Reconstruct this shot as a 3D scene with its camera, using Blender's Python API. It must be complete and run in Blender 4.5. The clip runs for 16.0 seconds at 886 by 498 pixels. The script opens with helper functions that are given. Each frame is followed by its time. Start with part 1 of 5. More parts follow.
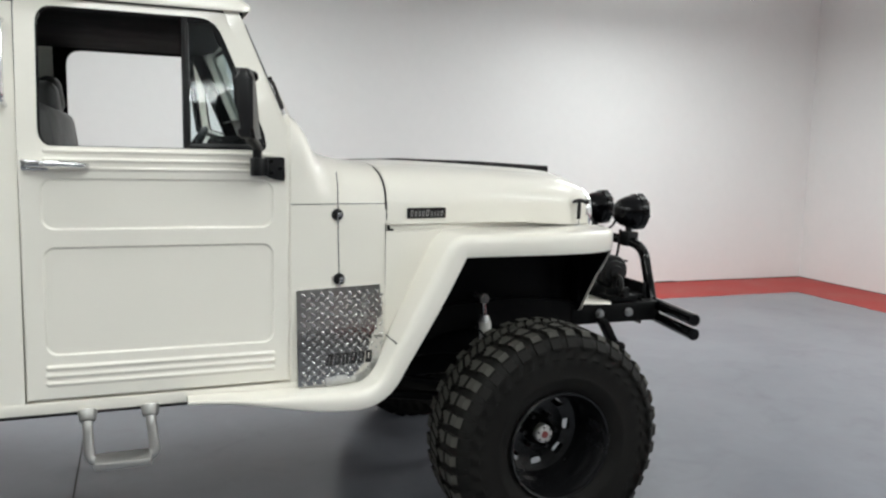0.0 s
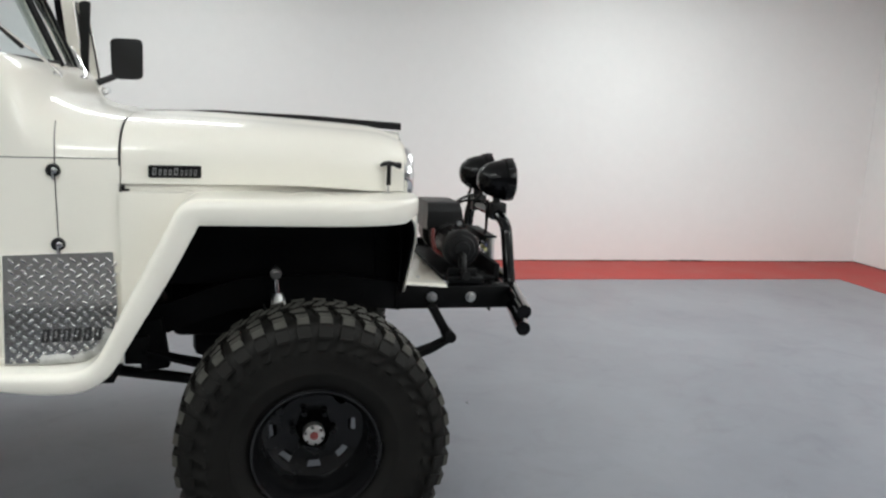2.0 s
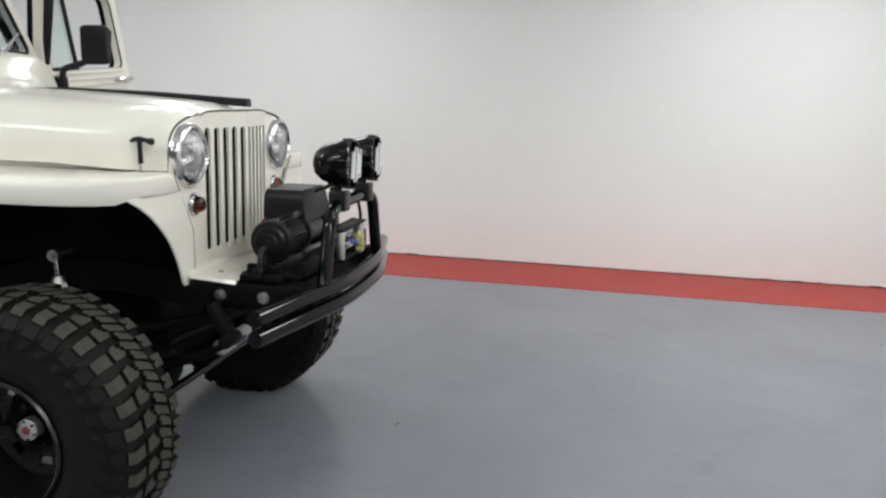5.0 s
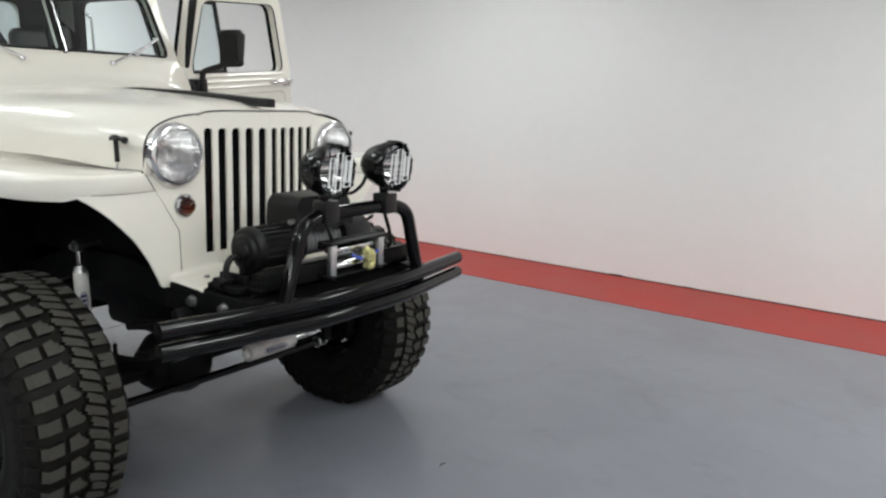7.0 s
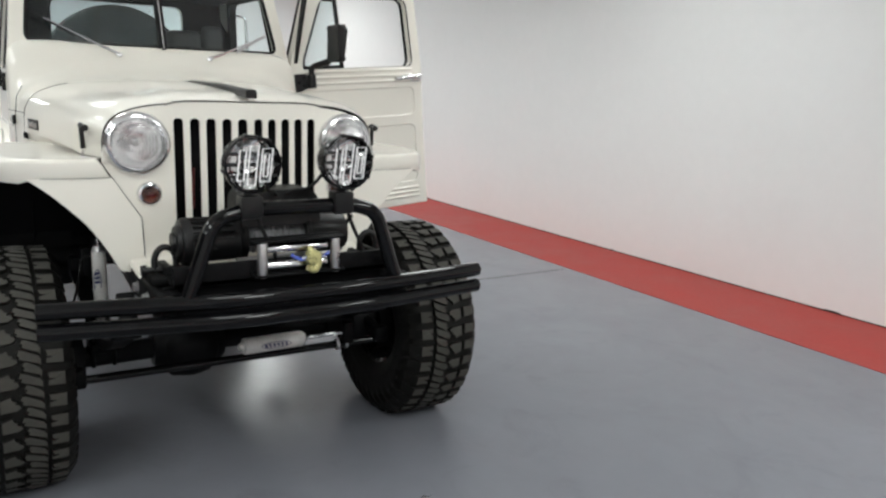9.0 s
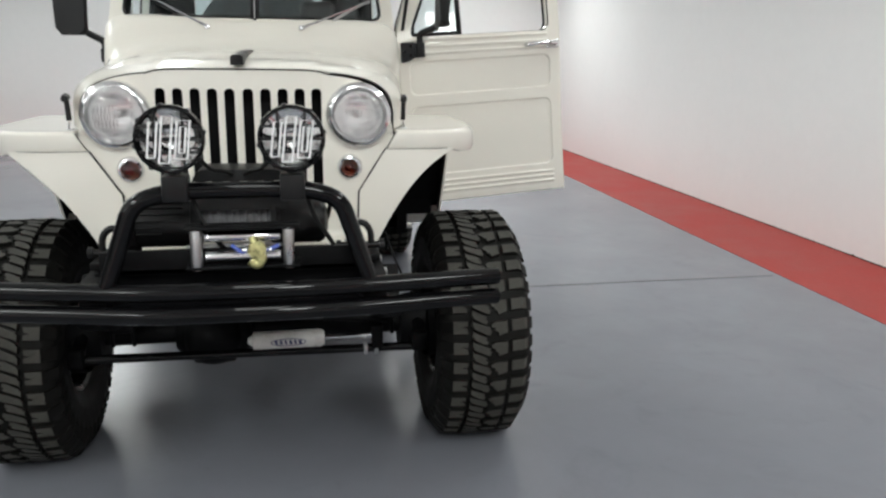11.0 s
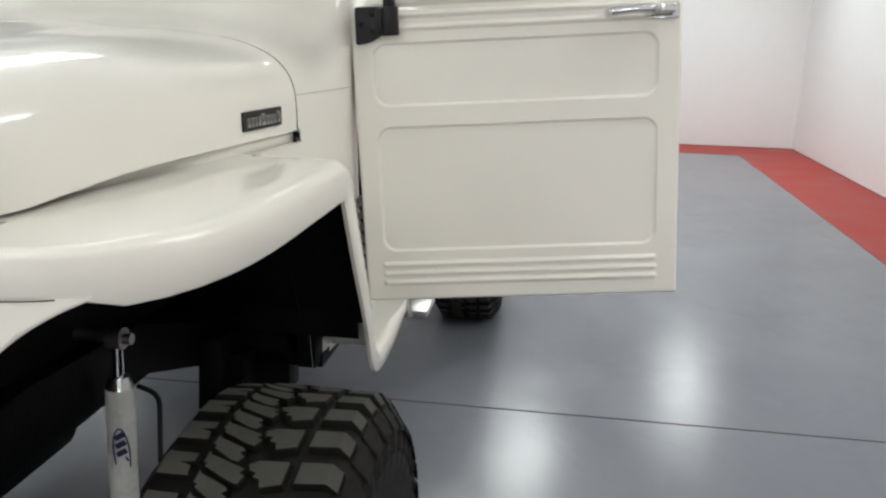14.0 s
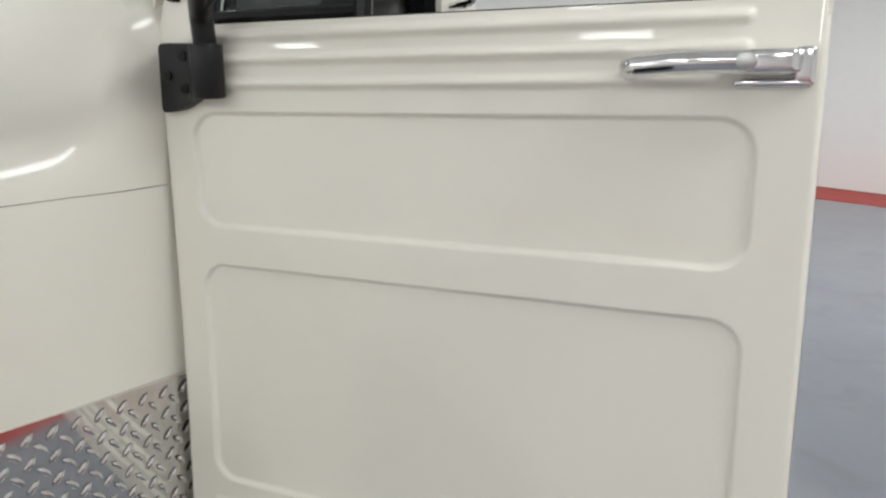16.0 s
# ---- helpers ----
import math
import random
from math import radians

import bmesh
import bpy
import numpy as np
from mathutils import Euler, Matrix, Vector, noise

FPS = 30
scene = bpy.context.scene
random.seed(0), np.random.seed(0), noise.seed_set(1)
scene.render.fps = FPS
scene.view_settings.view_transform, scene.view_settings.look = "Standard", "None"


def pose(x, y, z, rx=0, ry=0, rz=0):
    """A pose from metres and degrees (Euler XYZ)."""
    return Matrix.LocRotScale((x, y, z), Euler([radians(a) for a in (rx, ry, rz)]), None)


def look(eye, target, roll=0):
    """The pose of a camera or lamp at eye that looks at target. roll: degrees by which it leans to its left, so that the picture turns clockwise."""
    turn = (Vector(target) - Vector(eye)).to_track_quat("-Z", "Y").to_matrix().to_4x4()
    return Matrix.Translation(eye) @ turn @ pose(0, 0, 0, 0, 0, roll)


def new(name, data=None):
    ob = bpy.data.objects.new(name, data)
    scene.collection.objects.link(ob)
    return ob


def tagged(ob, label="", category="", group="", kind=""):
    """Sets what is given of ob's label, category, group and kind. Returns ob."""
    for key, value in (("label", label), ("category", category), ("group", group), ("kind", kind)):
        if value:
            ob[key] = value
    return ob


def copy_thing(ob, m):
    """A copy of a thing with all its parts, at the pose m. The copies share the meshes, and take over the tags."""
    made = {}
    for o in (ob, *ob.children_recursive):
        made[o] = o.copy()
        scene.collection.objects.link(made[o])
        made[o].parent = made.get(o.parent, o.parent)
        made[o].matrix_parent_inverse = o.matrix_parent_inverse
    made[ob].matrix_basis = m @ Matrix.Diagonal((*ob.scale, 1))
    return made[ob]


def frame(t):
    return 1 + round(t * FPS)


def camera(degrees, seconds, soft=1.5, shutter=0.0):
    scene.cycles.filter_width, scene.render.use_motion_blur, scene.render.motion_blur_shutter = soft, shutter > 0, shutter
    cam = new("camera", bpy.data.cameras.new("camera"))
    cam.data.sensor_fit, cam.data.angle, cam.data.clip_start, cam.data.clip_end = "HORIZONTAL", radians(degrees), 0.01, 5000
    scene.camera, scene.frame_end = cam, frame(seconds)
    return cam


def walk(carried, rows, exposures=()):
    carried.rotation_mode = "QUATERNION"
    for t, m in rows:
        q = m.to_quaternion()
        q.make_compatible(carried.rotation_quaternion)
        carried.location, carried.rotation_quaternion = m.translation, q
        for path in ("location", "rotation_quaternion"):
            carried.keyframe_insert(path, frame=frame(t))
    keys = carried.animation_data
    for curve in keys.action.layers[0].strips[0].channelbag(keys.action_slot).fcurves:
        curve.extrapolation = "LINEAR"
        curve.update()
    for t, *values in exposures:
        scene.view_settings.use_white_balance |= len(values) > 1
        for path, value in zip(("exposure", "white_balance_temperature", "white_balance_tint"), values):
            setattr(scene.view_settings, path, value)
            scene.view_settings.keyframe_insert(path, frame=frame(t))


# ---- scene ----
cam = camera(59.42, 16.0, soft=2.4)
PATH = [
    (0, (-1.505, -3.430, 1.544), (-0.784, -1.582, 1.289), 1.43),
    (0.5, (-1.172, -3.389, 1.542), (-0.527, -1.517, 1.258), 1.37),
    (1, (-0.828, -3.372, 1.538), (-0.251, -1.483, 1.225), 1.45),
    (1.5, (-0.510, -3.353, 1.533), (0.012, -1.452, 1.195), 2.03),
    (2, (-0.203, -3.332, 1.543), (0.249, -1.416, 1.188), 2.58),
    (2.5, (0.161, -3.303, 1.530), (0.497, -1.364, 1.175), 2.29),
    (3, (0.521, -3.268, 1.506), (0.733, -1.311, 1.153), 1.71),
    (3.5, (0.813, -3.213, 1.501), (0.926, -1.250, 1.135), 1.67),
    (4, (1.108, -3.129, 1.497), (1.089, -1.166, 1.120), 1.41),
    (4.5, (1.391, -2.999, 1.495), (1.219, -1.043, 1.115), 1.54),
    (7, (2.520, -2.034, 1.511), (1.425, -0.406, 1.123), 2.14),
    (7.5, (2.712, -1.781, 1.523), (1.459, -0.276, 1.118), 2.08),
    (8, (2.899, -1.503, 1.528), (1.495, -0.137, 1.119), 2.32),
    (8.5, (3.040, -1.216, 1.522), (1.509, 0.003, 1.113), 2.29),
    (9, (3.136, -0.916, 1.511), (1.482, 0.130, 1.101), 2.03),
    (11.5, (2.806, 0.443, 1.467), (0.885, 0.658, 0.953), 0.26),
    (12, (2.528, 0.687, 1.470), (0.608, 0.784, 0.917), -0.05),
    (12.5, (2.229, 0.858, 1.473), (0.309, 0.882, 0.914), 0.22),
    (13, (1.873, 0.996, 1.479), (-0.048, 0.952, 0.924), 0.97),
    (13.5, (1.494, 1.136, 1.475), (-0.427, 0.996, 0.937), 1.42),
    (14, (1.102, 1.259, 1.480), (-0.807, 0.984, 0.949), 1.35),
    (14.5, (0.730, 1.342, 1.487), (-1.150, 0.918, 0.949), 1.37),
    (15, (0.411, 1.441, 1.501), (-1.426, 0.844, 0.982), 1.43),
    (15.5, (0.093, 1.537, 1.521), (-1.681, 0.760, 1.023), 2.06),
    (16, (-0.219, 1.641, 1.569), (-1.890, 0.673, 1.049), 2.54),
]
exposure_rows = [(0.0, 0.08), (4.5, 0.06), (7.0, 0.03), (11.5, 0.06), (13.5, 0.02), (16.0, 0.0)]
walk(cam, [(t, look(eye, target, roll)) for t, eye, target, roll in PATH], exposure_rows)

# ---- world and lights ----
scene.cycles.sample_clamp_indirect = 2.5
world = bpy.data.worlds.new("world")
scene.world = world
world.use_nodes = True
world.node_tree.nodes["Background"].inputs["Color"].default_value = (0.9, 0.95, 1.0, 1)
world.node_tree.nodes["Background"].inputs["Strength"].default_value = 0.05

ROOM_TURN = -1.27
ROOM = pose(0, 0, 0, 0, 0, ROOM_TURN)
WALL_N, WALL_S, WALL_W, WALL_E, CEIL = 4.379, -14.5, -10.83, 6.395, 4.1
STRIP = 0.895
LAMP_Z = 3.06
# x, y and share of the full power; few are known, most are unseen added fill
LAMPS = [(-8.8, 2.9, 1.05), (-6.75, 0.95, 1.25), (-8.3, -2.75, 1.0), (-2.9, -4.0, 0.3), (-8.4, -5.4, 0.6), (-4.7, -5.4, 0.45),
         (-4.3, 0.7, 1.4), (-1.05, 2.6, 0.65), (-2.7, -0.9, 0.5), (-1.05, -2.6, 0.7), (-1.05, -5.3, 0.4), (3.30, 2.6, 0.98), (2.2, 0.1, 0.15),
         (2.65, -2.6, 0.6), (2.65, -5.3, 0.7), (3.9, 0.7, 0.95), (4.6, -2.6, 1.0), (5.2, -5.3, 0.9)]
LAMP_WATTS = 37.5
# share of lamp power for the added fill aimed at the ceiling
UP_FILL = 0.50
LAMP_L, LAMP_W = 0.72, 0.27


# ---- materials ----
def node_mat(name):
    m = bpy.data.materials.new(name)
    m.use_nodes = True
    nt = m.node_tree
    return m, nt, nt.nodes["Principled BSDF"], nt.links


def wired(nt, kind, **values):
    n = nt.nodes.new(kind)
    for key, v in values.items():
        n.inputs[key].default_value = v
    return n


def surface(name, color, rough=0.5, metal=0.0, coat=0.0, vary=0.08, scale=6.0, bump=0.0, bump_scale=60.0,
            rough_vary=0.08, spec=0.5, fine=90.0, vary_fine=0.05, coat_rough=0.05):
    """A painted, cast or moulded surface: two scales of tone, uneven gloss and a fine relief."""
    m, nt, b, ln = node_mat(name)
    tc = nt.nodes.new("ShaderNodeTexCoord")
    big = wired(nt, "ShaderNodeTexNoise", Scale=scale, Detail=4.0, Roughness=0.6)
    small = wired(nt, "ShaderNodeTexNoise", Scale=fine, Detail=3.0)
    ln.new(tc.outputs["Object"], big.inputs["Vector"])
    ln.new(tc.outputs["Object"], small.inputs["Vector"])
    ramp = nt.nodes.new("ShaderNodeMapRange")
    ramp.inputs["From Min"].default_value, ramp.inputs["From Max"].default_value = 0.3, 0.7
    ramp.inputs["To Min"].default_value, ramp.inputs["To Max"].default_value = 1 - vary, 1 + vary
    ln.new(big.outputs["Fac"], ramp.inputs["Value"])
    ramp2 = nt.nodes.new("ShaderNodeMapRange")
    ramp2.inputs["From Min"].default_value, ramp2.inputs["From Max"].default_value = 0.3, 0.7
    ramp2.inputs["To Min"].default_value, ramp2.inputs["To Max"].default_value = 1 - vary_fine, 1 + vary_fine
    ln.new(small.outputs["Fac"], ramp2.inputs["Value"])
    mul = nt.nodes.new("ShaderNodeMath")
    mul.operation = "MULTIPLY"
    ln.new(ramp.outputs["Result"], mul.inputs[0])
    ln.new(ramp2.outputs["Result"], mul.inputs[1])
    vm = nt.nodes.new("ShaderNodeVectorMath")
    vm.operation = "SCALE"
    vm.inputs[0].default_value = color
    ln.new(mul.outputs[0], vm.inputs["Scale"])
    ln.new(vm.outputs[0], b.inputs["Base Color"])
    rr = nt.nodes.new("ShaderNodeMapRange")
    rr.inputs["From Min"].default_value, rr.inputs["From Max"].default_value = 0.3, 0.7
    rr.inputs["To Min"].default_value, rr.inputs["To Max"].default_value = max(0.02, rough - rough_vary), min(1, rough + rough_vary)
    ln.new(big.outputs["Fac"], rr.inputs["Value"])
    ln.new(rr.outputs["Result"], b.inputs["Roughness"])
    b.inputs["Metallic"].default_value = metal
    b.inputs["Coat Weight"].default_value = coat
    b.inputs["Coat Roughness"].default_value = coat_rough
    b.inputs["Specular IOR Level"].default_value = spec
    if bump:
        bt = wired(nt, "ShaderNodeTexNoise", Scale=bump_scale, Detail=4.0)
        ln.new(tc.outputs["Object"], bt.inputs["Vector"])
        bp = wired(nt, "ShaderNodeBump", Strength=1.0, Distance=bump)
        ln.new(bt.outputs["Fac"], bp.inputs["Height"])
        ln.new(bp.outputs["Normal"], b.inputs["Normal"])
    return m


CREAM = surface("cream_paint", (0.872, 0.84, 0.758), 0.36, coat=0.7, spec=0.20, vary=0.006, scale=1.2, bump=0.0002, bump_scale=9, rough_vary=0.01, vary_fine=0.0, coat_rough=0.035)
BLACK = surface("black_gloss_coat", (0.0032, 0.0032, 0.0038), 0.045, vary=0.2, rough_vary=0.015, spec=0.24)
RIM_BLACK = surface("black_wheel_enamel", (0.006, 0.006, 0.0068), 0.24, vary=0.2, rough_vary=0.06, spec=0.45)
SATIN = surface("black_satin_plastic", (0.007, 0.007, 0.0075), 0.38, vary=0.2, bump=0.0003, bump_scale=300, spec=0.32)
CHASSIS = surface("black_chassis_paint", (0.005, 0.005, 0.0055), 0.5, vary=0.35, bump=0.001, bump_scale=60, spec=0.10)
RUBBER = surface("black_tyre_rubber", (0.0085, 0.0080, 0.0072), 0.62, vary=0.3, scale=9, bump=0.0006, bump_scale=150, spec=0.16)
TREAD = surface("dusty_tread_rubber", (0.046, 0.044, 0.037), 0.8, vary=0.22, scale=14, bump=0.0008, bump_scale=220)
SEAL = surface("black_rubber_seal", (0.010, 0.010, 0.010), 0.6, vary=0.2, spec=0.22)
CHROME = surface("chrome", (0.76, 0.76, 0.77), 0.13, metal=1.0, vary=0.05, rough_vary=0.03)
STEEL = surface("brushed_steel", (0.52, 0.52, 0.52), 0.32, metal=1.0, vary=0.12, bump=0.0003, bump_scale=200)
CAST = surface("cast_aluminium", (0.46, 0.455, 0.44), 0.42, metal=0.85, vary=0.12, bump=0.0006, bump_scale=180)
TREADPLATE = surface("bright_tread_plate", (0.70, 0.70, 0.69), 0.055, metal=1.0, vary=0.06, scale=10, rough_vary=0.02)
CREASED = surface("creased_aluminium", (0.56, 0.56, 0.54), 0.42, metal=0.8, vary=0.12, scale=30, bump=0.0015, bump_scale=70)
CAP_METAL = surface("pale_hub_metal", (0.72, 0.70, 0.68), 0.35, metal=0.6, vary=0.1, scale=40)
WHITE_ENAMEL = surface("off_white_enamel", (0.72, 0.71, 0.68), 0.3, vary=0.08, scale=12)
GREY_ROPE = surface("grey_wire_rope", (0.25, 0.25, 0.26), 0.5, metal=0.4, vary=0.3, scale=40)
BRASS = surface("yellow_zinc", (0.50, 0.47, 0.22), 0.3, metal=0.5, vary=0.2, scale=40)
BLUE = surface("blue_hose", (0.05, 0.09, 0.42), 0.4, vary=0.2)
RED = surface("red_plastic", (0.13, 0.012, 0.011), 0.4, vary=0.15)
VINYL = surface("grey_vinyl", (0.040, 0.040, 0.039), 0.5, vary=0.15, bump=0.0006, bump_scale=200)
TRIM_BLACK = surface("black_cabin_trim", (0.006, 0.006, 0.0065), 0.8, vary=0.2, spec=0.06)
MARK_WHITE = surface("white_ink", (0.85, 0.85, 0.85), 0.5, vary=0.05)
MARK_BLACK = surface("black_ink", (0.012, 0.012, 0.012), 0.5, vary=0.1)
MARK_NAVY = surface("navy_ink", (0.035, 0.04, 0.13), 0.5, vary=0.1)
CARDBOARD = surface("brown_cardboard", (0.40, 0.31, 0.20), 0.8, vary=0.12, bump=0.001, bump_scale=40)
RACK_RED = surface("red_rack_paint", (0.28, 0.022, 0.03), 0.4, vary=0.1)
MARK_RED = surface("red_ink", (0.32, 0.075, 0.07), 0.45, vary=0.2, scale=40)


def glass(name, color=(1, 1, 1), rough=0.0, bump=0.0, bump_scale=60.0, ior=1.45):
    m, nt, b, ln = node_mat(name)
    b.inputs["Base Color"].default_value = (*color, 1)
    b.inputs["Transmission Weight"].default_value = 1.0
    b.inputs["Roughness"].default_value = rough
    b.inputs["IOR"].default_value = ior
    if bump:
        tc = nt.nodes.new("ShaderNodeTexCoord")
        w = wired(nt, "ShaderNodeTexVoronoi", Scale=bump_scale)
        ln.new(tc.outputs["Object"], w.inputs["Vector"])
        bp = wired(nt, "ShaderNodeBump", Strength=1.0, Distance=bump)
        ln.new(w.outputs["Distance"], bp.inputs["Height"])
        ln.new(bp.outputs["Normal"], b.inputs["Normal"])
    return m


GLASS = glass("window_glass", (0.86, 0.95, 0.96))
HEAD_LENS = glass("fluted_lens_glass", (1, 1, 1), 0.02)
MIRROR = surface("polished_reflector", (0.88, 0.88, 0.88), 0.06, metal=1.0, vary=0.04, rough_vary=0.02)
REFLECTOR = surface("lamp_reflector", (0.92, 0.92, 0.92), 0.16, metal=0.95, vary=0.05)
AMBER = glass("amber_lens", (0.27, 0.06, 0.018), 0.06, 0.002, 80.0)


def wall_paint():
    m = surface("white_wall_paint", (0.80, 0.80, 0.795), 0.55, vary=0.015, scale=0.7, bump=0.0006, bump_scale=70, fine=12.0, vary_fine=0.008)
    return m


def floor_paint():
    """Grey epoxy: cloudy tone, scuffs and swirls, uneven gloss."""
    m, nt, b, ln = node_mat("grey_epoxy_floor")
    tc = nt.nodes.new("ShaderNodeTexCoord")
    cloud = wired(nt, "ShaderNodeTexNoise", Scale=0.9, Detail=6.0, Roughness=0.55, Distortion=0.6)
    speck = wired(nt, "ShaderNodeTexNoise", Scale=14.0, Detail=3.0)
    stain = wired(nt, "ShaderNodeTexNoise", Scale=2.6, Detail=5.0, Roughness=0.65, Distortion=1.2)
    for n in (cloud, speck, stain):
        ln.new(tc.outputs["Object"], n.inputs["Vector"])
    ramp = nt.nodes.new("ShaderNodeValToRGB")
    ramp.color_ramp.elements[0].position, ramp.color_ramp.elements[1].position = 0.3, 0.72
    ramp.color_ramp.elements[0].color = (0.174, 0.181, 0.205, 1)
    ramp.color_ramp.elements[1].color = (0.202, 0.210, 0.236, 1)
    ln.new(cloud.outputs["Fac"], ramp.inputs["Fac"])
    dark = nt.nodes.new("ShaderNodeMapRange")
    for k, v in (("From Min", 0.54), ("From Max", 0.76), ("To Min", 1.0), ("To Max", 0.90)):
        dark.inputs[k].default_value = v
    ln.new(stain.outputs["Fac"], dark.inputs["Value"])
    sp = nt.nodes.new("ShaderNodeMapRange")
    for k, v in (("From Min", 0.3), ("From Max", 0.7), ("To Min", 0.99), ("To Max", 1.01)):
        sp.inputs[k].default_value = v
    ln.new(speck.outputs["Fac"], sp.inputs["Value"])
    mul = nt.nodes.new("ShaderNodeMath")
    mul.operation = "MULTIPLY"
    ln.new(dark.outputs[0], mul.inputs[0])
    ln.new(sp.outputs[0], mul.inputs[1])
    vm = nt.nodes.new("ShaderNodeVectorMath")
    vm.operation = "SCALE"
    ln.new(ramp.outputs["Color"], vm.inputs[0])
    ln.new(mul.outputs[0], vm.inputs["Scale"])
    ln.new(vm.outputs[0], b.inputs["Base Color"])
    rr = nt.nodes.new("ShaderNodeMapRange")
    for k, v in (("From Min", 0.30), ("From Max", 0.70), ("To Min", 0.195), ("To Max", 0.262)):
        rr.inputs[k].default_value = v
    swirl = wired(nt, "ShaderNodeTexNoise", Scale=2.2, Detail=3.0, Roughness=0.55, Distortion=1.6)
    ln.new(tc.outputs["Object"], swirl.inputs["Vector"])
    ln.new(swirl.outputs["Fac"], rr.inputs["Value"])
    ln.new(rr.outputs[0], b.inputs["Roughness"])
    # slight unevenness of the poured coat
    wavy = wired(nt, "ShaderNodeTexNoise", Scale=4.5, Detail=3.0, Roughness=0.55)
    ln.new(tc.outputs["Object"], wavy.inputs["Vector"])
    relief = wired(nt, "ShaderNodeBump", Strength=1.0, Distance=0.0010)
    ln.new(wavy.outputs["Fac"], relief.inputs["Height"])
    ln.new(relief.outputs["Normal"], b.inputs["Normal"])
    gloss = nt.nodes.new("ShaderNodeMapRange")
    for k, v in (("From Min", 0.34), ("From Max", 0.66), ("To Min", 0.18), ("To Max", 0.38)):
        gloss.inputs[k].default_value = v
    ln.new(swirl.outputs["Fac"], gloss.inputs["Value"])
    ln.new(gloss.outputs[0], b.inputs["Specular IOR Level"])
    return m


WALL = wall_paint()
FLOOR = floor_paint()
RED_FLOOR = surface("red_floor_paint", (0.37, 0.050, 0.043), 0.55, spec=0.25, vary=0.09, scale=1.5, bump=0.001, bump_scale=20, fine=30.0)
CEILING = surface("white_ceiling_paint", (0.78, 0.78, 0.77), 0.7, vary=0.02)
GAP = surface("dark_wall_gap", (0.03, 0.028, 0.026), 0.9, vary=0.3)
TUBE, _nt, _b, _l = node_mat("fluorescent_tube")
_b.inputs["Emission Color"].default_value = (0.965, 1.0, 0.985, 1)
_b.inputs["Emission Strength"].default_value = 3.0


# ---- mesh helpers ----
def link(name, bm, material, parent=None, label="", smooth=True, angle=35.0):
    me = bpy.data.meshes.new(name)
    bmesh.ops.recalc_face_normals(bm, faces=bm.faces[:])
    if smooth:
        lim = radians(angle)
        for f in bm.faces:
            f.smooth = True
        for e in bm.edges:
            if len(e.link_faces) == 2 and e.calc_face_angle(0) > lim:
                e.smooth = False
    bm.to_mesh(me)
    bm.free()
    for mt in material if isinstance(material, (list, tuple)) else [material]:
        me.materials.append(mt)
    ob = new(name, me)
    if parent is not None:
        ob.parent = parent
    if label:
        ob["label"] = label
    return ob


def part(name, bm, material, parent, label="", smooth=True, angle=35.0):
    return link(name, bm, material, parent, label, smooth, angle)


def merged(*bms):
    out = bmesh.new()
    for b in bms:
        tmp = bpy.data.meshes.new("tmp")
        b.to_mesh(tmp)
        b.free()
        out.from_mesh(tmp)
        bpy.data.meshes.remove(tmp)
    return out


def moved(bm, m):
    bmesh.ops.transform(bm, matrix=m, verts=bm.verts[:])
    return bm


def mapped(bm, fn):
    for v in bm.verts:
        v.co = Vector(fn(*v.co))
    return bm


def box(x0, x1, y0, y1, z0, z1, bevel=0.0, seg=2):
    bm = bmesh.new()
    bmesh.ops.create_cube(bm, size=1.0)
    moved(bm, Matrix.Translation(((x0 + x1) / 2, (y0 + y1) / 2, (z0 + z1) / 2)) @ Matrix.Diagonal((x1 - x0, y1 - y0, z1 - z0, 1)))
    if bevel:
        bmesh.ops.bevel(bm, geom=bm.edges[:], offset=bevel, segments=seg, profile=0.5, affect="EDGES")
    return bm


def cyl(p, q, r, r2=None, seg=20, bevel=0.0):
    p, q = Vector(p), Vector(q)
    bm = bmesh.new()
    bmesh.ops.create_cone(bm, cap_ends=True, segments=seg, radius1=r, radius2=r if r2 is None else r2, depth=(q - p).length)
    if bevel:
        ring = [e for e in bm.edges if any(len(f.verts) > 4 for f in e.link_faces)]
        bmesh.ops.bevel(bm, geom=ring, offset=bevel, segments=2, profile=0.5, affect="EDGES")
    turn = (q - p).to_track_quat("Z", "Y").to_matrix().to_4x4()
    return moved(bm, Matrix.Translation((p + q) / 2) @ turn)


def grid(rows, close_u=False, close_v=False, caps=False):
    """Faces between rows of points."""
    bm = bmesh.new()
    vs = [[bm.verts.new(p) for p in r] for r in rows]
    n, k = len(vs), len(vs[0])
    for i in range(n if close_u else n - 1):
        for j in range(k if close_v else k - 1):
            a, b, c, d = vs[i][j], vs[(i + 1) % n][j], vs[(i + 1) % n][(j + 1) % k], vs[i][(j + 1) % k]
            try:
                bm.faces.new((a, b, c, d))
            except ValueError:
                pass
    if caps:
        bm.faces.new(vs[0])
        bm.faces.new(vs[-1])
    return bm


def lathe(profile, seg=48, axis="y", closed=False):
    """profile: (radius, along) pairs turned about the axis through the origin."""
    rows = []
    for i in range(seg):
        a = 2 * math.pi * i / seg
        c, s = math.cos(a), math.sin(a)
        if axis == "y":
            rows.append([(r * c, h, r * s) for r, h in profile])
        elif axis == "x":
            rows.append([(h, r * c, r * s) for r, h in profile])
        else:
            rows.append([(r * c, r * s, h) for r, h in profile])
    bm = grid(rows, close_u=True, close_v=closed)
    bmesh.ops.remove_doubles(bm, verts=bm.verts[:], dist=1e-6)
    return bm


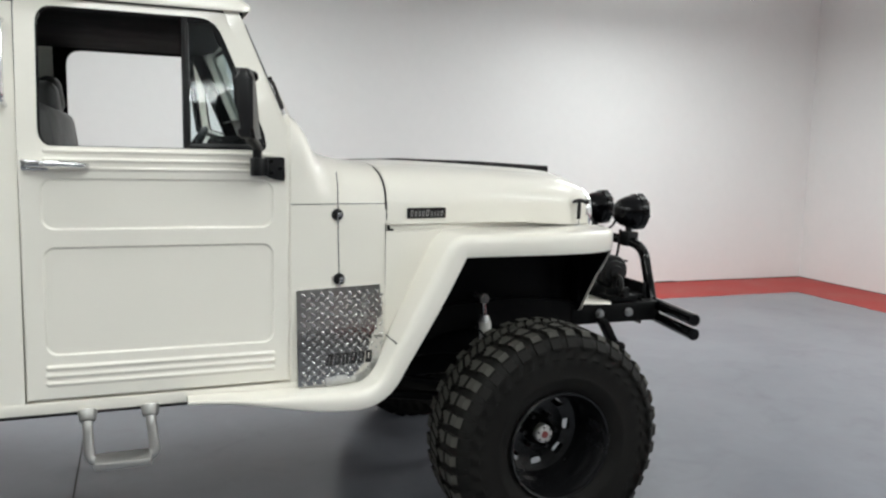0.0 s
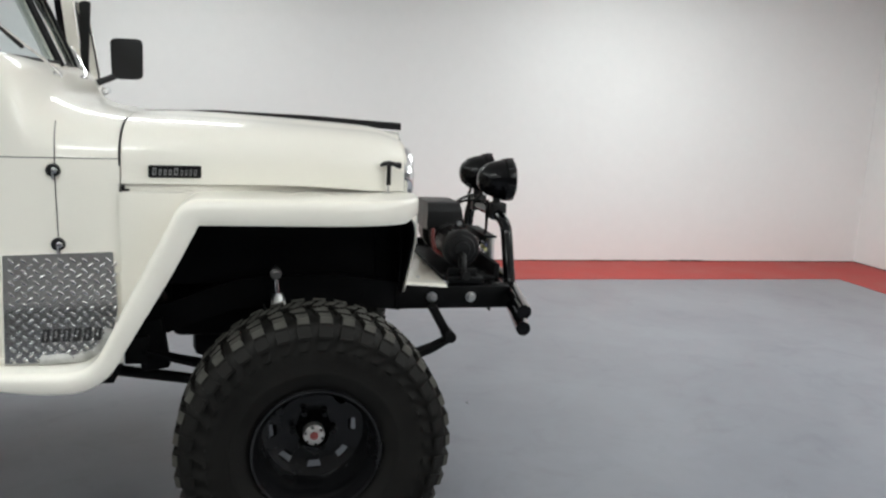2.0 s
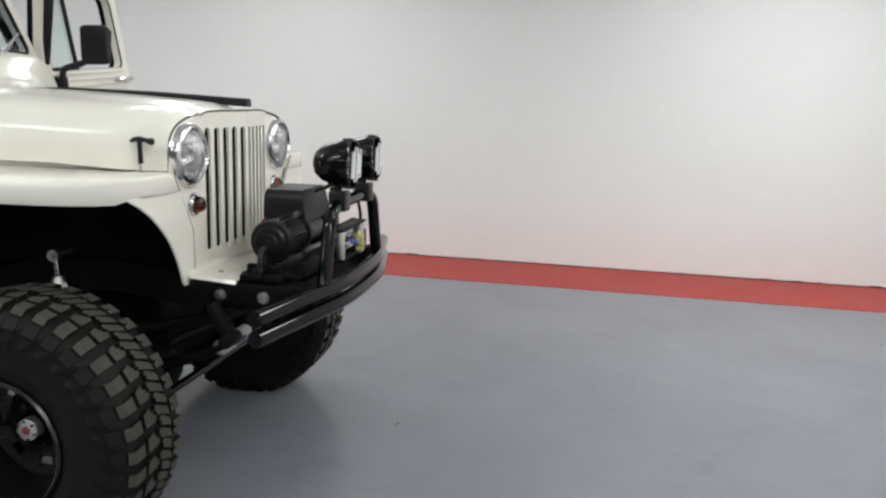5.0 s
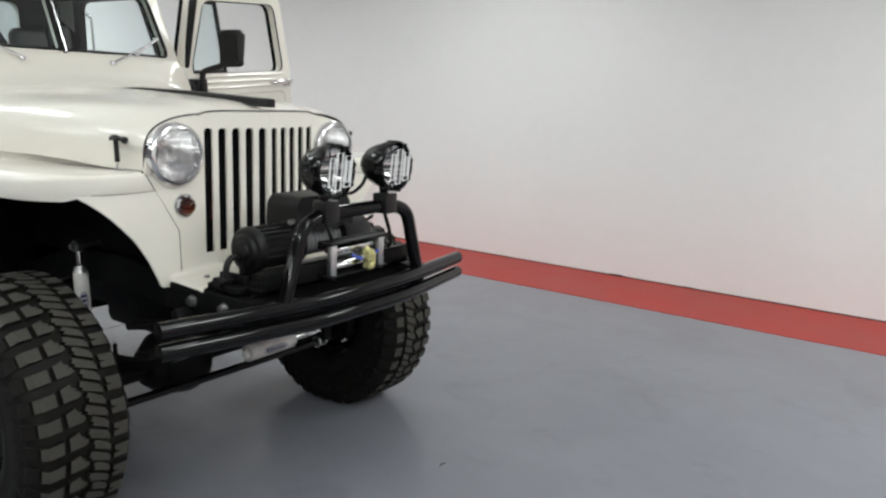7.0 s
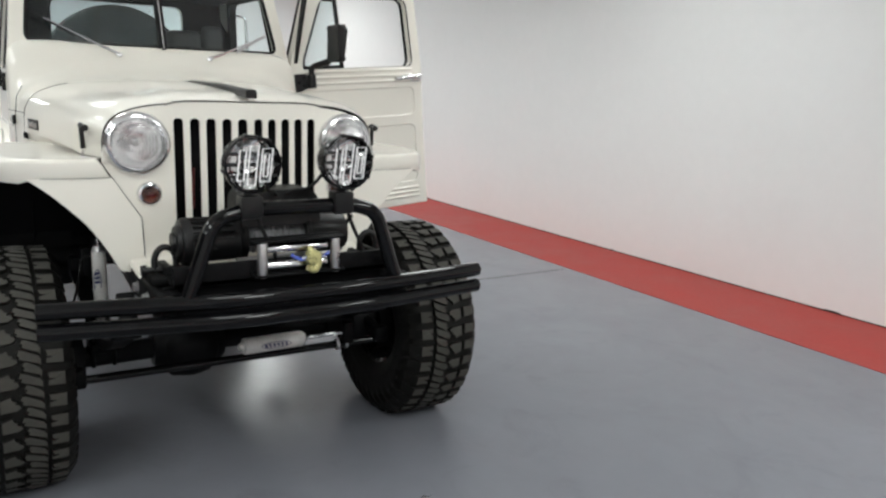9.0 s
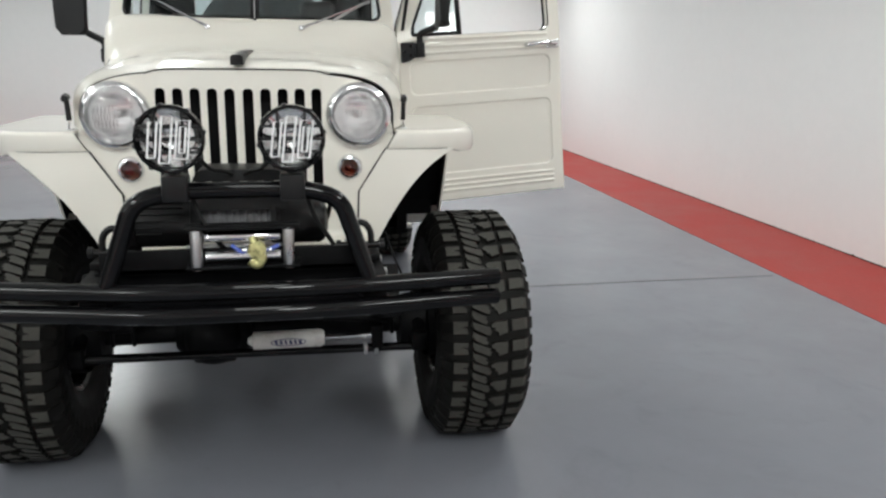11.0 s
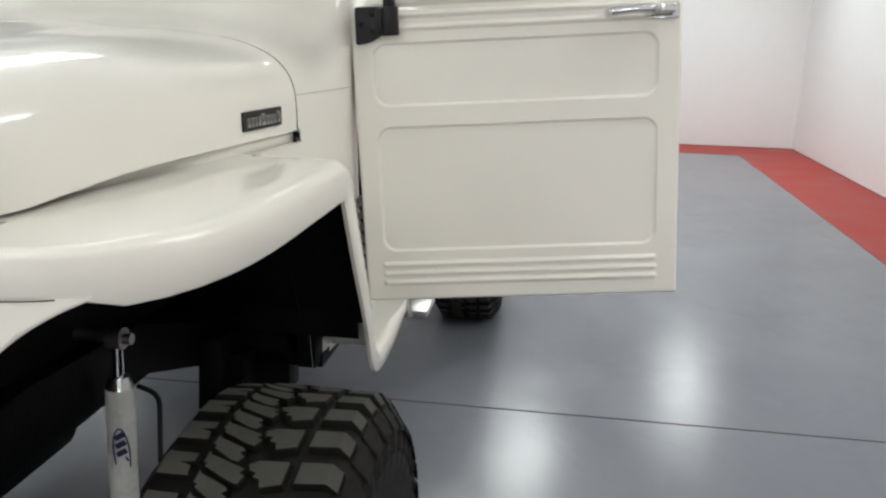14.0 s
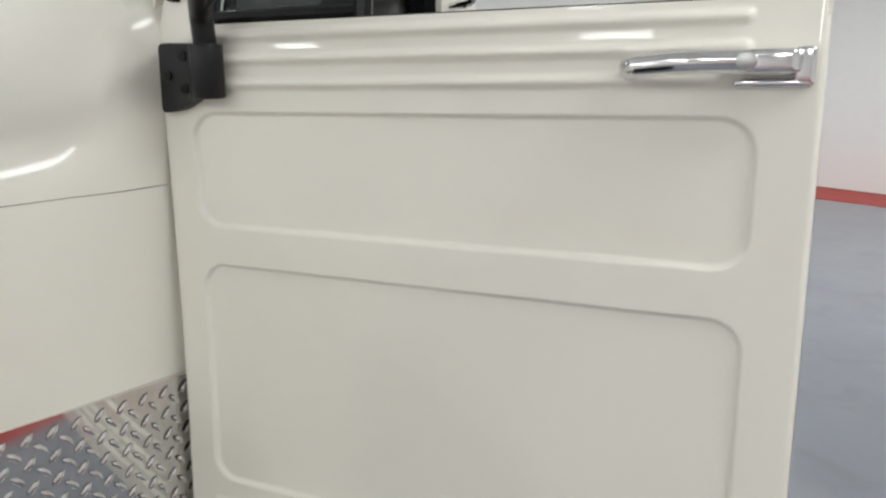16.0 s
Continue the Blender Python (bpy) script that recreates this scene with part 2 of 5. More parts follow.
def rounded(pts, r, n=5):
    """A polyline with its inner corners rounded by radius r (points any dimension)."""
    pts = [Vector(p) for p in pts]
    out = [pts[0]]
    for a, b, c in zip(pts, pts[1:], pts[2:]):
        u, v = (a - b), (c - b)
        rr = min(r, u.length * 0.45, v.length * 0.45)
        u, v = b + u.normalized() * rr, b + v.normalized() * rr
        for i in range(n + 1):
            t = i / n
            out.append(u * (1 - t) ** 2 + b * 2 * t * (1 - t) + v * t * t)
    out.append(pts[-1])
    return out


def ring(pts, r, n=5):
    """A closed outline with rounded corners."""
    pts = [Vector(p) for p in pts]
    out = []
    k = len(pts)
    for i in range(k):
        a, b, c = pts[i - 1], pts[i], pts[(i + 1) % k]
        rad = r[i] if isinstance(r, (list, tuple)) else r
        u, v = (a - b), (c - b)
        rr = min(rad, u.length * 0.48, v.length * 0.48)
        if rr < 1e-5:
            out.append(b)
            continue
        u, v = b + u.normalized() * rr, b + v.normalized() * rr
        for j in range(n + 1):
            t = j / n
            out.append(u * (1 - t) ** 2 + b * 2 * t * (1 - t) + v * t * t)
    return out


def tube(pts, r, seg=14, caps=True):
    pts = [Vector(p) for p in pts]
    rows, up = [], None
    for i, p in enumerate(pts):
        d = (pts[min(i + 1, len(pts) - 1)] - pts[max(i - 1, 0)]).normalized()
        if up is None:
            up = d.orthogonal().normalized()
        up = (up - d * up.dot(d)).normalized()
        side = d.cross(up)
        rr = r[i] if isinstance(r, (list, tuple)) else r
        rows.append([p + (up * math.cos(a) + side * math.sin(a)) * rr for a in (2 * math.pi * j / seg for j in range(seg))])
    return grid(rows, close_v=True, caps=caps)


def plate(outer, holes, place, depth, bevel=0.0):
    """A sheet with holes. outer and holes: 2D outlines; place(a, b, d): the point at depth d; depth: (front, back)."""
    bm = bmesh.new()
    edges = []
    for loop in [outer] + list(holes):
        vs = [bm.verts.new((p[0], p[1], 0)) for p in loop]
        edges += [bm.edges.new((vs[i - 1], vs[i])) for i in range(len(vs))]
    bmesh.ops.triangle_fill(bm, use_beauty=True, use_dissolve=False, edges=edges)
    ext = bmesh.ops.extrude_face_region(bm, geom=bm.faces[:])
    back = {g for g in ext["geom"] if isinstance(g, bmesh.types.BMVert)}
    front = depth[0]
    for v in bm.verts:
        a, b, _ = v.co
        v.co = Vector(place(a, b, depth[1] if v in back else front))
    return bm


def ellipse(cx, cy, rx, ry, n=24):
    return [(cx + rx * math.cos(2 * math.pi * i / n), cy + ry * math.sin(2 * math.pi * i / n)) for i in range(n)]


def smooth_step(a, b, x):
    t = min(1.0, max(0.0, (x - a) / (b - a)))
    return t * t * (3 - 2 * t)


# ---- the room ----
def structure(name, bm, material, label, category):
    moved(bm, ROOM)
    return tagged(link(name, bm, material, smooth=False), label, category, kind="structure")


structure("floor", box(WALL_W - 0.3, WALL_E + 0.3, WALL_S - 0.3, WALL_N + 0.3, -0.2, 0.0), FLOOR, "glossy grey epoxy-painted concrete floor with scuffs", "floor")
structure("wall_north", box(WALL_W - 0.3, WALL_E + 0.3, WALL_N, WALL_N + 0.25, 0.012, CEIL), WALL, "plain white painted garage wall", "wall")
structure("wall_south", box(WALL_W - 0.3, WALL_E + 0.3, WALL_S - 0.25, WALL_S, 0.012, CEIL), WALL, "plain white painted garage wall", "wall")
structure("wall_west", box(WALL_W - 0.25, WALL_W, WALL_S, WALL_N, 0.012, CEIL), WALL, "plain white painted end wall", "wall")
structure("wall_east", box(WALL_E, WALL_E + 0.25, WALL_S, WALL_N, 0.012, CEIL), WALL, "plain white painted end wall", "wall")
structure("ceiling", box(WALL_W - 0.3, WALL_E + 0.3, WALL_S - 0.3, WALL_N + 0.3, CEIL, CEIL + 0.2), CEILING, "white painted ceiling", "ceiling")
RS = 0.003
structure("trim_north", box(WALL_W + STRIP, WALL_E - STRIP, WALL_N - STRIP, WALL_N, -0.05, RS), RED_FLOOR, "red painted border strip on the floor along the wall", "floor stripe")
structure("trim_west", box(WALL_W, WALL_W + STRIP, WALL_S, WALL_N, -0.05, RS), RED_FLOOR, "red painted border strip on the floor along the wall", "floor stripe")
structure("trim_east", box(WALL_E - STRIP, WALL_E, WALL_S, WALL_N, -0.05, RS), RED_FLOOR, "red painted border strip on the floor along the wall", "floor stripe")
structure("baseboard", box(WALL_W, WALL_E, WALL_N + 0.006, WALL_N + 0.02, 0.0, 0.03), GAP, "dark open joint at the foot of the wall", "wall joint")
_rng = random.Random(4)
for _k in range(14):
    _x = WALL_W + 1.5 + _rng.random() * (WALL_E - WALL_W - 2.5)
    _l = _rng.uniform(0.02, 0.16)
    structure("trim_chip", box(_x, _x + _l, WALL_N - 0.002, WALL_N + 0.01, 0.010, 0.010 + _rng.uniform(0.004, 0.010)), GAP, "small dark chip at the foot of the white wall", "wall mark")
JOINT = box(-1.815, -1.809, WALL_S, WALL_N - STRIP, -0.05, 0.0015)
moved(JOINT, pose(0, 0, 0, 0, 0, 0.3))
tagged(link("floor_joint", JOINT, GAP, smooth=False), "thin dark control joint across the grey floor", "floor joint", kind="structure")


def ceiling_light():
    """A long two-tube strip light, along x."""
    top = bpy.data.objects.new("strip_light", None)
    scene.collection.objects.link(top)
    outline = [(-0.20, 0.10), (0.20, 0.10), (0.29, 0.035), (0.05, 0.03), (-0.05, 0.03), (-0.29, 0.035)]
    part("housing", grid([[(x, y, z) for y, z in outline] for x in (-LAMP_L - 0.02, LAMP_L + 0.02)], close_v=True, caps=True), WHITE_ENAMEL, top, smooth=False)
    part("diffuser", box(-LAMP_L, LAMP_L, -LAMP_W, LAMP_W, 0.004, 0.031, 0.008), TUBE, top, "glowing white diffuser")
    for e in (-LAMP_L - 0.015, LAMP_L + 0.015):
        part("end_cap", box(e - 0.014, e + 0.014, -0.29, 0.29, 0.0, 0.06, 0.004, 1), WHITE_ENAMEL, top)
    for x in (-0.5, 0.5):
        part("hanger", cyl((x, 0, 0.09), (x, 0, CEIL - LAMP_Z), 0.004, seg=6), STEEL, top)
    return tagged(top, "white fluorescent strip light hung from the ceiling", "ceiling light", "strip lights hung over the floor")


_light = ceiling_light()
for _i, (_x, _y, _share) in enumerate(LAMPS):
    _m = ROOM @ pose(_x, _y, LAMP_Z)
    if _i == 0:
        _light.matrix_basis = _m
    else:
        # most copies hang out of view, added to even out the brightness
        copy_thing(_light, _m)
    _d = bpy.data.lights.new("strip_light_glow", "AREA")
    _d.shape, _d.size, _d.size_y, _d.energy, _d.color = "RECTANGLE", 2 * LAMP_L, 2 * LAMP_W, LAMP_WATTS * _share, (0.950, 1.0, 0.982)
    _o = new("strip_light_glow", _d)
    _o.matrix_world = ROOM @ pose(_x, _y, LAMP_Z - 0.004)
    # added upward fill over the closed housing, brightens ceiling and upper walls
    _u = bpy.data.lights.new("ceiling_fill", "AREA")
    _u.shape, _u.size, _u.size_y, _u.energy, _u.color = "RECTANGLE", 2 * LAMP_L, 0.2, LAMP_WATTS * _share * UP_FILL, (0.950, 1.0, 0.982)
    _o = new("ceiling_fill", _u)
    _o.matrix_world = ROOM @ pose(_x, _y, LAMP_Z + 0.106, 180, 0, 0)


# ---- the pickup truck: front points to +x, front axle at x = 0 ----
truck = new("pickup_truck")
tagged(truck, "cream-white vintage lifted off-road pickup with the driver door open", "pickup truck")

HOOD_N = 3.9
SIDE_Z0 = 0.66


def side_y(z):
    """Half width of the cab at height z."""
    if z < 1.3:
        return 0.692 + 0.020 * ((1.3 - z) / 0.62) ** 2
    if z < 1.5:
        return 0.692
    return 0.692 - 0.125 * (z - 1.5)


def hood_half(x):
    """Half width of the hood at its lower edge."""
    return 0.656 - 0.114 * max(0.0, (x + 0.655) / 0.895) - 0.034 * smooth_step(0.16, 0.31, x)


def hood_section(x, grow=0.0, n=44):
    """Points of the hood's cross-section at x, from right to left."""
    t = (x + 0.655) / 0.985
    yb = hood_half(x) + grow
    zt = 1.486 + (1.444 - 1.486) * t ** 1.5 + grow
    zb = 1.258 - 0.022 * smooth_step(-0.15, 0.30, x)
    drop = 0.06 * smooth_step(0.16, 0.33, x) ** 2
    pts = []
    for i in range(n + 1):
        a = math.pi * i / n
        c, s = math.cos(a), math.sin(a)
        y = -math.copysign(abs(c) ** (2 / HOOD_N), c) * yb
        z = zb + (zt - zb - drop * 0.35) * abs(s) ** (2 / HOOD_N)
        z += 0.010 * (1 - smooth_step(0.255, 0.275, abs(y))) * smooth_step(-0.66, -0.45, x)
        pts.append((x, y, z))
    return pts


def ajar(p):
    """The hood's front stands slightly proud along its left edge."""
    f = smooth_step(0.05, 0.30, p[0]) * smooth_step(0.22, 0.34, p[1])
    return (p[0], p[1] + 0.006 * f, p[2] + 0.003 * f * smooth_step(1.24, 1.40, p[2]))


def hood():
    xs = [-0.650, -0.60, -0.5, -0.35, -0.2, -0.05, 0.08, 0.17, 0.23, 0.27, 0.293, 0.302]
    rows = [[ajar(p) for p in hood_section(x)] for x in xs]
    edge = [(0.3065 + 0.0085 * smooth_step(0.24, 0.32, y), y * 0.997, 1.240 + (z - 1.240) * 0.993) for _, y, z in rows[-1]]
    inner = [(0.285, y * 0.988, 1.240 + (z - 1.240) * 0.975) for _, y, z in rows[-1]]
    back = [[(x, y * 0.985, 1.240 + (z - 1.240) * 0.95) for x, y, z in hood_section(-0.640)]]
    ob = part("hood", grid(back + rows + [edge, inner]), CREAM, truck, "cream hood with a raised centre panel")
    return ob


hood()


def nose(y):
    """Depth of the grille's front: flat beside the slots, a blunt V to the middle."""
    return 0.318 + 0.16 * max(0.0, 0.262 - abs(y))


def grille():
    top = [(y, z) for _, y, z in hood_section(0.302, grow=-0.006)]
    outer = [p for p in top if p[1] > 1.258]
    crown = max(z for y, z in top if abs(y) < 0.03)
    pieces = []
    for s in (-1, 1):
        side = sorted((s * y, z) for y, z in outer if s * y > 0.0)
        if s > 0:
            side = [p for p in side if p[0] < 0.27] + sorted((y, z) for _, y, z in hood_section(0.302, grow=-0.0085) if y > 0.27 and z > 1.258)
        shelf = [p for p in side if p[0] <= 0.262][-1][1]
        slots = []
        for i in range(5):
            y = 0.029 + i * 0.0545
            slots.append([(s * a, b) for a, b in ring([(y - 0.0165, 0.922), (y + 0.0165, 0.922), (y + 0.0165, 1.370), (y - 0.0165, 1.370)], 0.0162, 6)])
        half = [(0.0, 0.880), (0.0, crown)] + [p for p in side if 0.004 < p[0] < 0.262] + [(0.266, shelf), (0.266, 0.880)]
        pieces.append(plate([(s * a, b) for a, b in half], slots, lambda a, b, d: (nose(a) - d, a, b), (0.0, 0.009)))
        wing = [(0.266, 0.880), (0.266, shelf)] + [p for p in side if p[0] > 0.270] + [(0.504, 1.215), (0.384, 1.028), (0.379, 0.880)]
        pieces.append(plate([(s * a, b) for a, b in wing], [ellipse(s * 0.386, 1.284, 0.088, 0.088, 32)], lambda a, b, d: (0.318 - d, a, b), (0.0, 0.009)))
    g = part("grille", merged(*pieces), CREAM, truck, "cream V-shaped grille panel with ten upright slots")
    # nose of the hood over the V
    lip = [(y, z) for _, y, z in hood_section(0.302) if abs(y) < 0.30]
    rows = [[(0.298, y, z - 0.001) for y, z in lip], [(nose(y) - 0.010, y, z - 0.001) for y, z in lip],
            [(nose(y) + 0.001, y, z - 0.002) for y, z in lip], [(nose(y) + 0.002, y, z - 0.004) for y, z in lip],
            [(nose(y) - 0.012, y, z - 0.0055) for y, z in lip], [(0.298, y, z - 0.0055) for y, z in lip]]
    part("hood_nose", grid(rows), CREAM, truck)
    part("nose_seal", tube([(nose(y) + 0.0012, y, z - 0.0066) for y, z in lip], 0.0026, 8), SEAL, truck)
    # rubber seal between hood and grille
    seal = [Vector((0.3045 - 0.003 * smooth_step(0.2, 0.3, y), y, z)) for _, y, z in hood_section(0.302, grow=-0.006)]
    lining = [ajar(p) for p in hood_section(0.302, grow=-0.0035) if p[1] > 0.265]
    part("lip_lining", grid([[(0.3142, y, z) for _, y, z in lining], [(0.306, y, z) for _, y, z in lining], [(0.290, y - 0.001, z - 0.001) for _, y, z in lining]]), SEAL, truck)
    part("hood_seal", tube(seal, [0.0018 + 0.0022 * smooth_step(0.15, 0.30, abs(p.y)) + 0.0022 * smooth_step(0.2, 0.3, p.y) for p in seal], 8), SEAL, truck, "black rubber seal round the hood edge")
    part("radiator", box(0.215, 0.255, -0.33, 0.33, 0.88, 1.40, 0.01), CHASSIS, truck)
    part("radiator_hose", tube(rounded([(0.262, -0.19, 1.04), (0.268, -0.19, 1.12), (0.262, -0.185, 1.19)], 0.02), 0.006, 10), RED, truck)
    # apron under the grille, rolling forward
    prof = rounded([(0.324, 0.935), (0.326, 0.876), (0.52, 0.864)], 0.05, 6)
    rows = []
    for y in (-0.432, -0.425, -0.3, 0.3, 0.425, 0.432):
        w = 0.0 if abs(y) < 0.43 else 0.012
        rows.append([(min(p.x, 0.505 - 0.0 * abs(y)), y, p.y - w) for p in prof])
    part("apron", grid(rows), CREAM, truck, "cream splash apron under the grille")
    for s in (-1, 1):
        part("apron_bolt", cyl((0.405, s * 0.335, 0.869), (0.405, s * 0.335, 0.877), 0.010, seg=12, bevel=0.002), STEEL, truck, "flat bright bolt")
    return g


grille()


def headlamp(s):
    c = Vector((0.309, s * 0.386, 1.284))
    lamp = part("headlamp", moved(lathe([(0.0, -0.075), (0.04, -0.07), (0.072, -0.04), (0.086, 0.0), (0.0885, 0.014)], 40, "x"), Matrix.Translation(c)), REFLECTOR, truck, "round sealed-beam headlamp with a chrome bezel")
    part("bezel", moved(lathe([(0.109, -0.004), (0.110, 0.010), (0.106, 0.026), (0.099, 0.034), (0.092, 0.036), (0.0875, 0.030), (0.086, 0.016), (0.089, 0.010)], 48, "x"), Matrix.Translation(c)), CHROME, lamp)
    # lens: smooth outside, pressed flutes and prism bands inside
    rows = []
    for i in range(33):
        a = math.pi / 2 * i / 32
        rows.append([(0.012 + 0.022 * math.cos(a), 0.0865 * math.sin(a) * math.cos(q), 0.0865 * math.sin(a) * math.sin(q)) for q in [2 * math.pi * k / 144 for k in range(144)]])
    for i in range(41):
        r = 0.0845 * (1 - i / 40)
        row = []
        for q in [2 * math.pi * k / 144 for k in range(144)]:
            y, z = r * math.cos(q), r * math.sin(q)
            band = math.floor((z + 0.1) / 0.021)
            x = 0.007 + 0.022 * math.sqrt(max(0.0, 1 - (r / 0.0865) ** 2))
            x += 0.0007 * math.cos(2 * math.pi * y / (0.0115 if band % 2 else 0.0090)) + 0.045 * ((z + 0.1) - band * 0.021 - 0.0105) * (1 if abs(y) < 0.045 else -1)
            row.append((x, y, z))
        rows.append(row)
    part("lens", moved(grid(rows, close_v=True), Matrix.Translation(c)), HEAD_LENS, lamp, "clear fluted glass lens", angle=50).visible_shadow = False
    part("bulb_shield", moved(lathe([(0.0, -0.016), (0.012, -0.018), (0.015, -0.028), (0.013, -0.055)], 20, "x"), Matrix.Translation(c)), STEEL, lamp)


def marker_lamp(s):
    c = Vector((0.311, s * 0.353, 1.110))
    base = part("marker_lamp", moved(lathe([(0.043, 0.0), (0.043, 0.010), (0.037, 0.019), (0.030, 0.021), (0.030, 0.012), (0.0, 0.008)], 32, "x"), Matrix.Translation(c)), CHROME, truck, "round amber marker lamp in a chrome ring")
    dome = [(0.0305 * math.sin(a), 0.018 + 0.034 * math.cos(a)) for a in [math.pi / 2 * i / 7 for i in range(8)]]
    part("lens", moved(lathe(dome + [(0.026, 0.014), (0.0, 0.030)], 28, "x"), Matrix.Translation(c)), AMBER, base, "amber plastic lens").visible_shadow = False


def hood_latch(s):
    y = s * 0.546
    latch = part("hood_latch", tube([(0.240, y, 1.262), (0.240, y + s * 0.001, 1.29), (0.240, y + s * 0.003, 1.334)], [0.0085, 0.008, 0.008], 12), SATIN, truck, "black rubber T-handle hood latch")
    part("handle", tube([(0.208, y + s * 0.002, 1.333), (0.222, y + s * 0.004, 1.339), (0.240, y + s * 0.004, 1.341), (0.258, y + s * 0.004, 1.339), (0.274, y + s * 0.002, 1.333)], [0.005, 0.008, 0.009, 0.008, 0.005], 10), SATIN, latch)
    part("knob", tube([(0.258, y, 1.338), (0.268, y - s * 0.002, 1.336), (0.282, y - s * 0.003, 1.333), (0.287, y - s * 0.003, 1.333)], [0.006, 0.010, 0.012, 0.006], 12), SATIN, latch)
    part("hook", tube([(0.240, y, 1.258), (0.240, y + s * 0.004, 1.240), (0.240, y, 1.232)], 0.0035, 8), STEEL, latch)
    part("foot", box(0.218, 0.262, y - 0.012, y + 0.016, 1.228, 1.236, 0.003), STEEL, latch)


def hood_badge(s):
    def at(a, b, d):
        x = -0.486 + a
        return (x, s * (hood_half(x) - 0.002 + d), 1.300 + b)
    bm = plate(ring([(-0.082, -0.020), (0.082, -0.020), (0.082, 0.020), (-0.082, 0.020)], 0.004, 2), [], at, (0.006, -0.004))
    badge = part("badge", bm, SATIN, truck, "black badge with bright raised script")
    x = -0.070
    for k, w in enumerate((0.016, 0.012, 0.012, 0.013, 0.018, 0.010, 0.011, 0.011, 0.012)):
        h = 0.012 if k in (0, 4) else 0.007
        bars = plate([(x, -0.012), (x + w * 0.7, -0.012), (x + w * 0.85, h), (x + w * 0.15, h)],
                     [[(x + w * 0.25, -0.007), (x + w * 0.6, -0.007), (x + w * 0.62, h - 0.004), (x + w * 0.32, h - 0.004)]], at, (0.009, 0.005))
        part("script_mark", bars, STEEL, badge)
        x += w + 0.0032


def hood_bar():
    """A black tapering rail along the middle of the hood."""
    rows = []
    for x, w, h in ((-0.66, 0.010, 0.006), (-0.4, 0.014, 0.012), (0.0, 0.017, 0.022), (0.28, 0.019, 0.030), (0.370, 0.020, 0.031)):
        z = max(p[2] for p in hood_section(max(min(x, 0.30), -0.64))) - 0.004 + 0.010 * smooth_step(0.0, 0.37, x)
        rows.append([(x, -w, z), (x, w, z), (x, w, z + h * 0.8), (x, w * 0.6, z + h), (x, -w * 0.6, z + h), (x, -w, z + h * 0.8)])
    part("hood_rail", grid(rows, close_v=True, caps=True), SATIN, truck, "black tapering rail along the hood centre", angle=25)


def sweep(path, prof_of):
    """path: (x, z) points; profile points (n, y): n along the path's outward normal."""
    pts = [Vector((p[0], p[1])) for p in path]
    rows = []
    for i, p in enumerate(pts):
        d = (pts[min(i + 1, len(pts) - 1)] - pts[max(i - 1, 0)]).normalized()
        nrm = Vector((d.y, -d.x))
        rows.append([(p.x + nrm.x * n, y, p.y + nrm.y * n) for n, y in prof_of(i / (len(pts) - 1), p)])
    return rows


FENDER_Y = 0.842


FENDER_PLAN = [(-0.32, 0.842), (-0.20, 0.842), (-0.08, 0.842), (0.0, 0.840), (0.07, 0.834), (0.13, 0.824), (0.185, 0.808), (0.235, 0.784),
               (0.276, 0.753), (0.306, 0.716), (0.327, 0.674), (0.338, 0.630), (0.342, 0.580), (0.341, 0.535), (0.338, 0.508), (0.335, 0.482), (0.322, 0.479), (0.300, 0.479)]


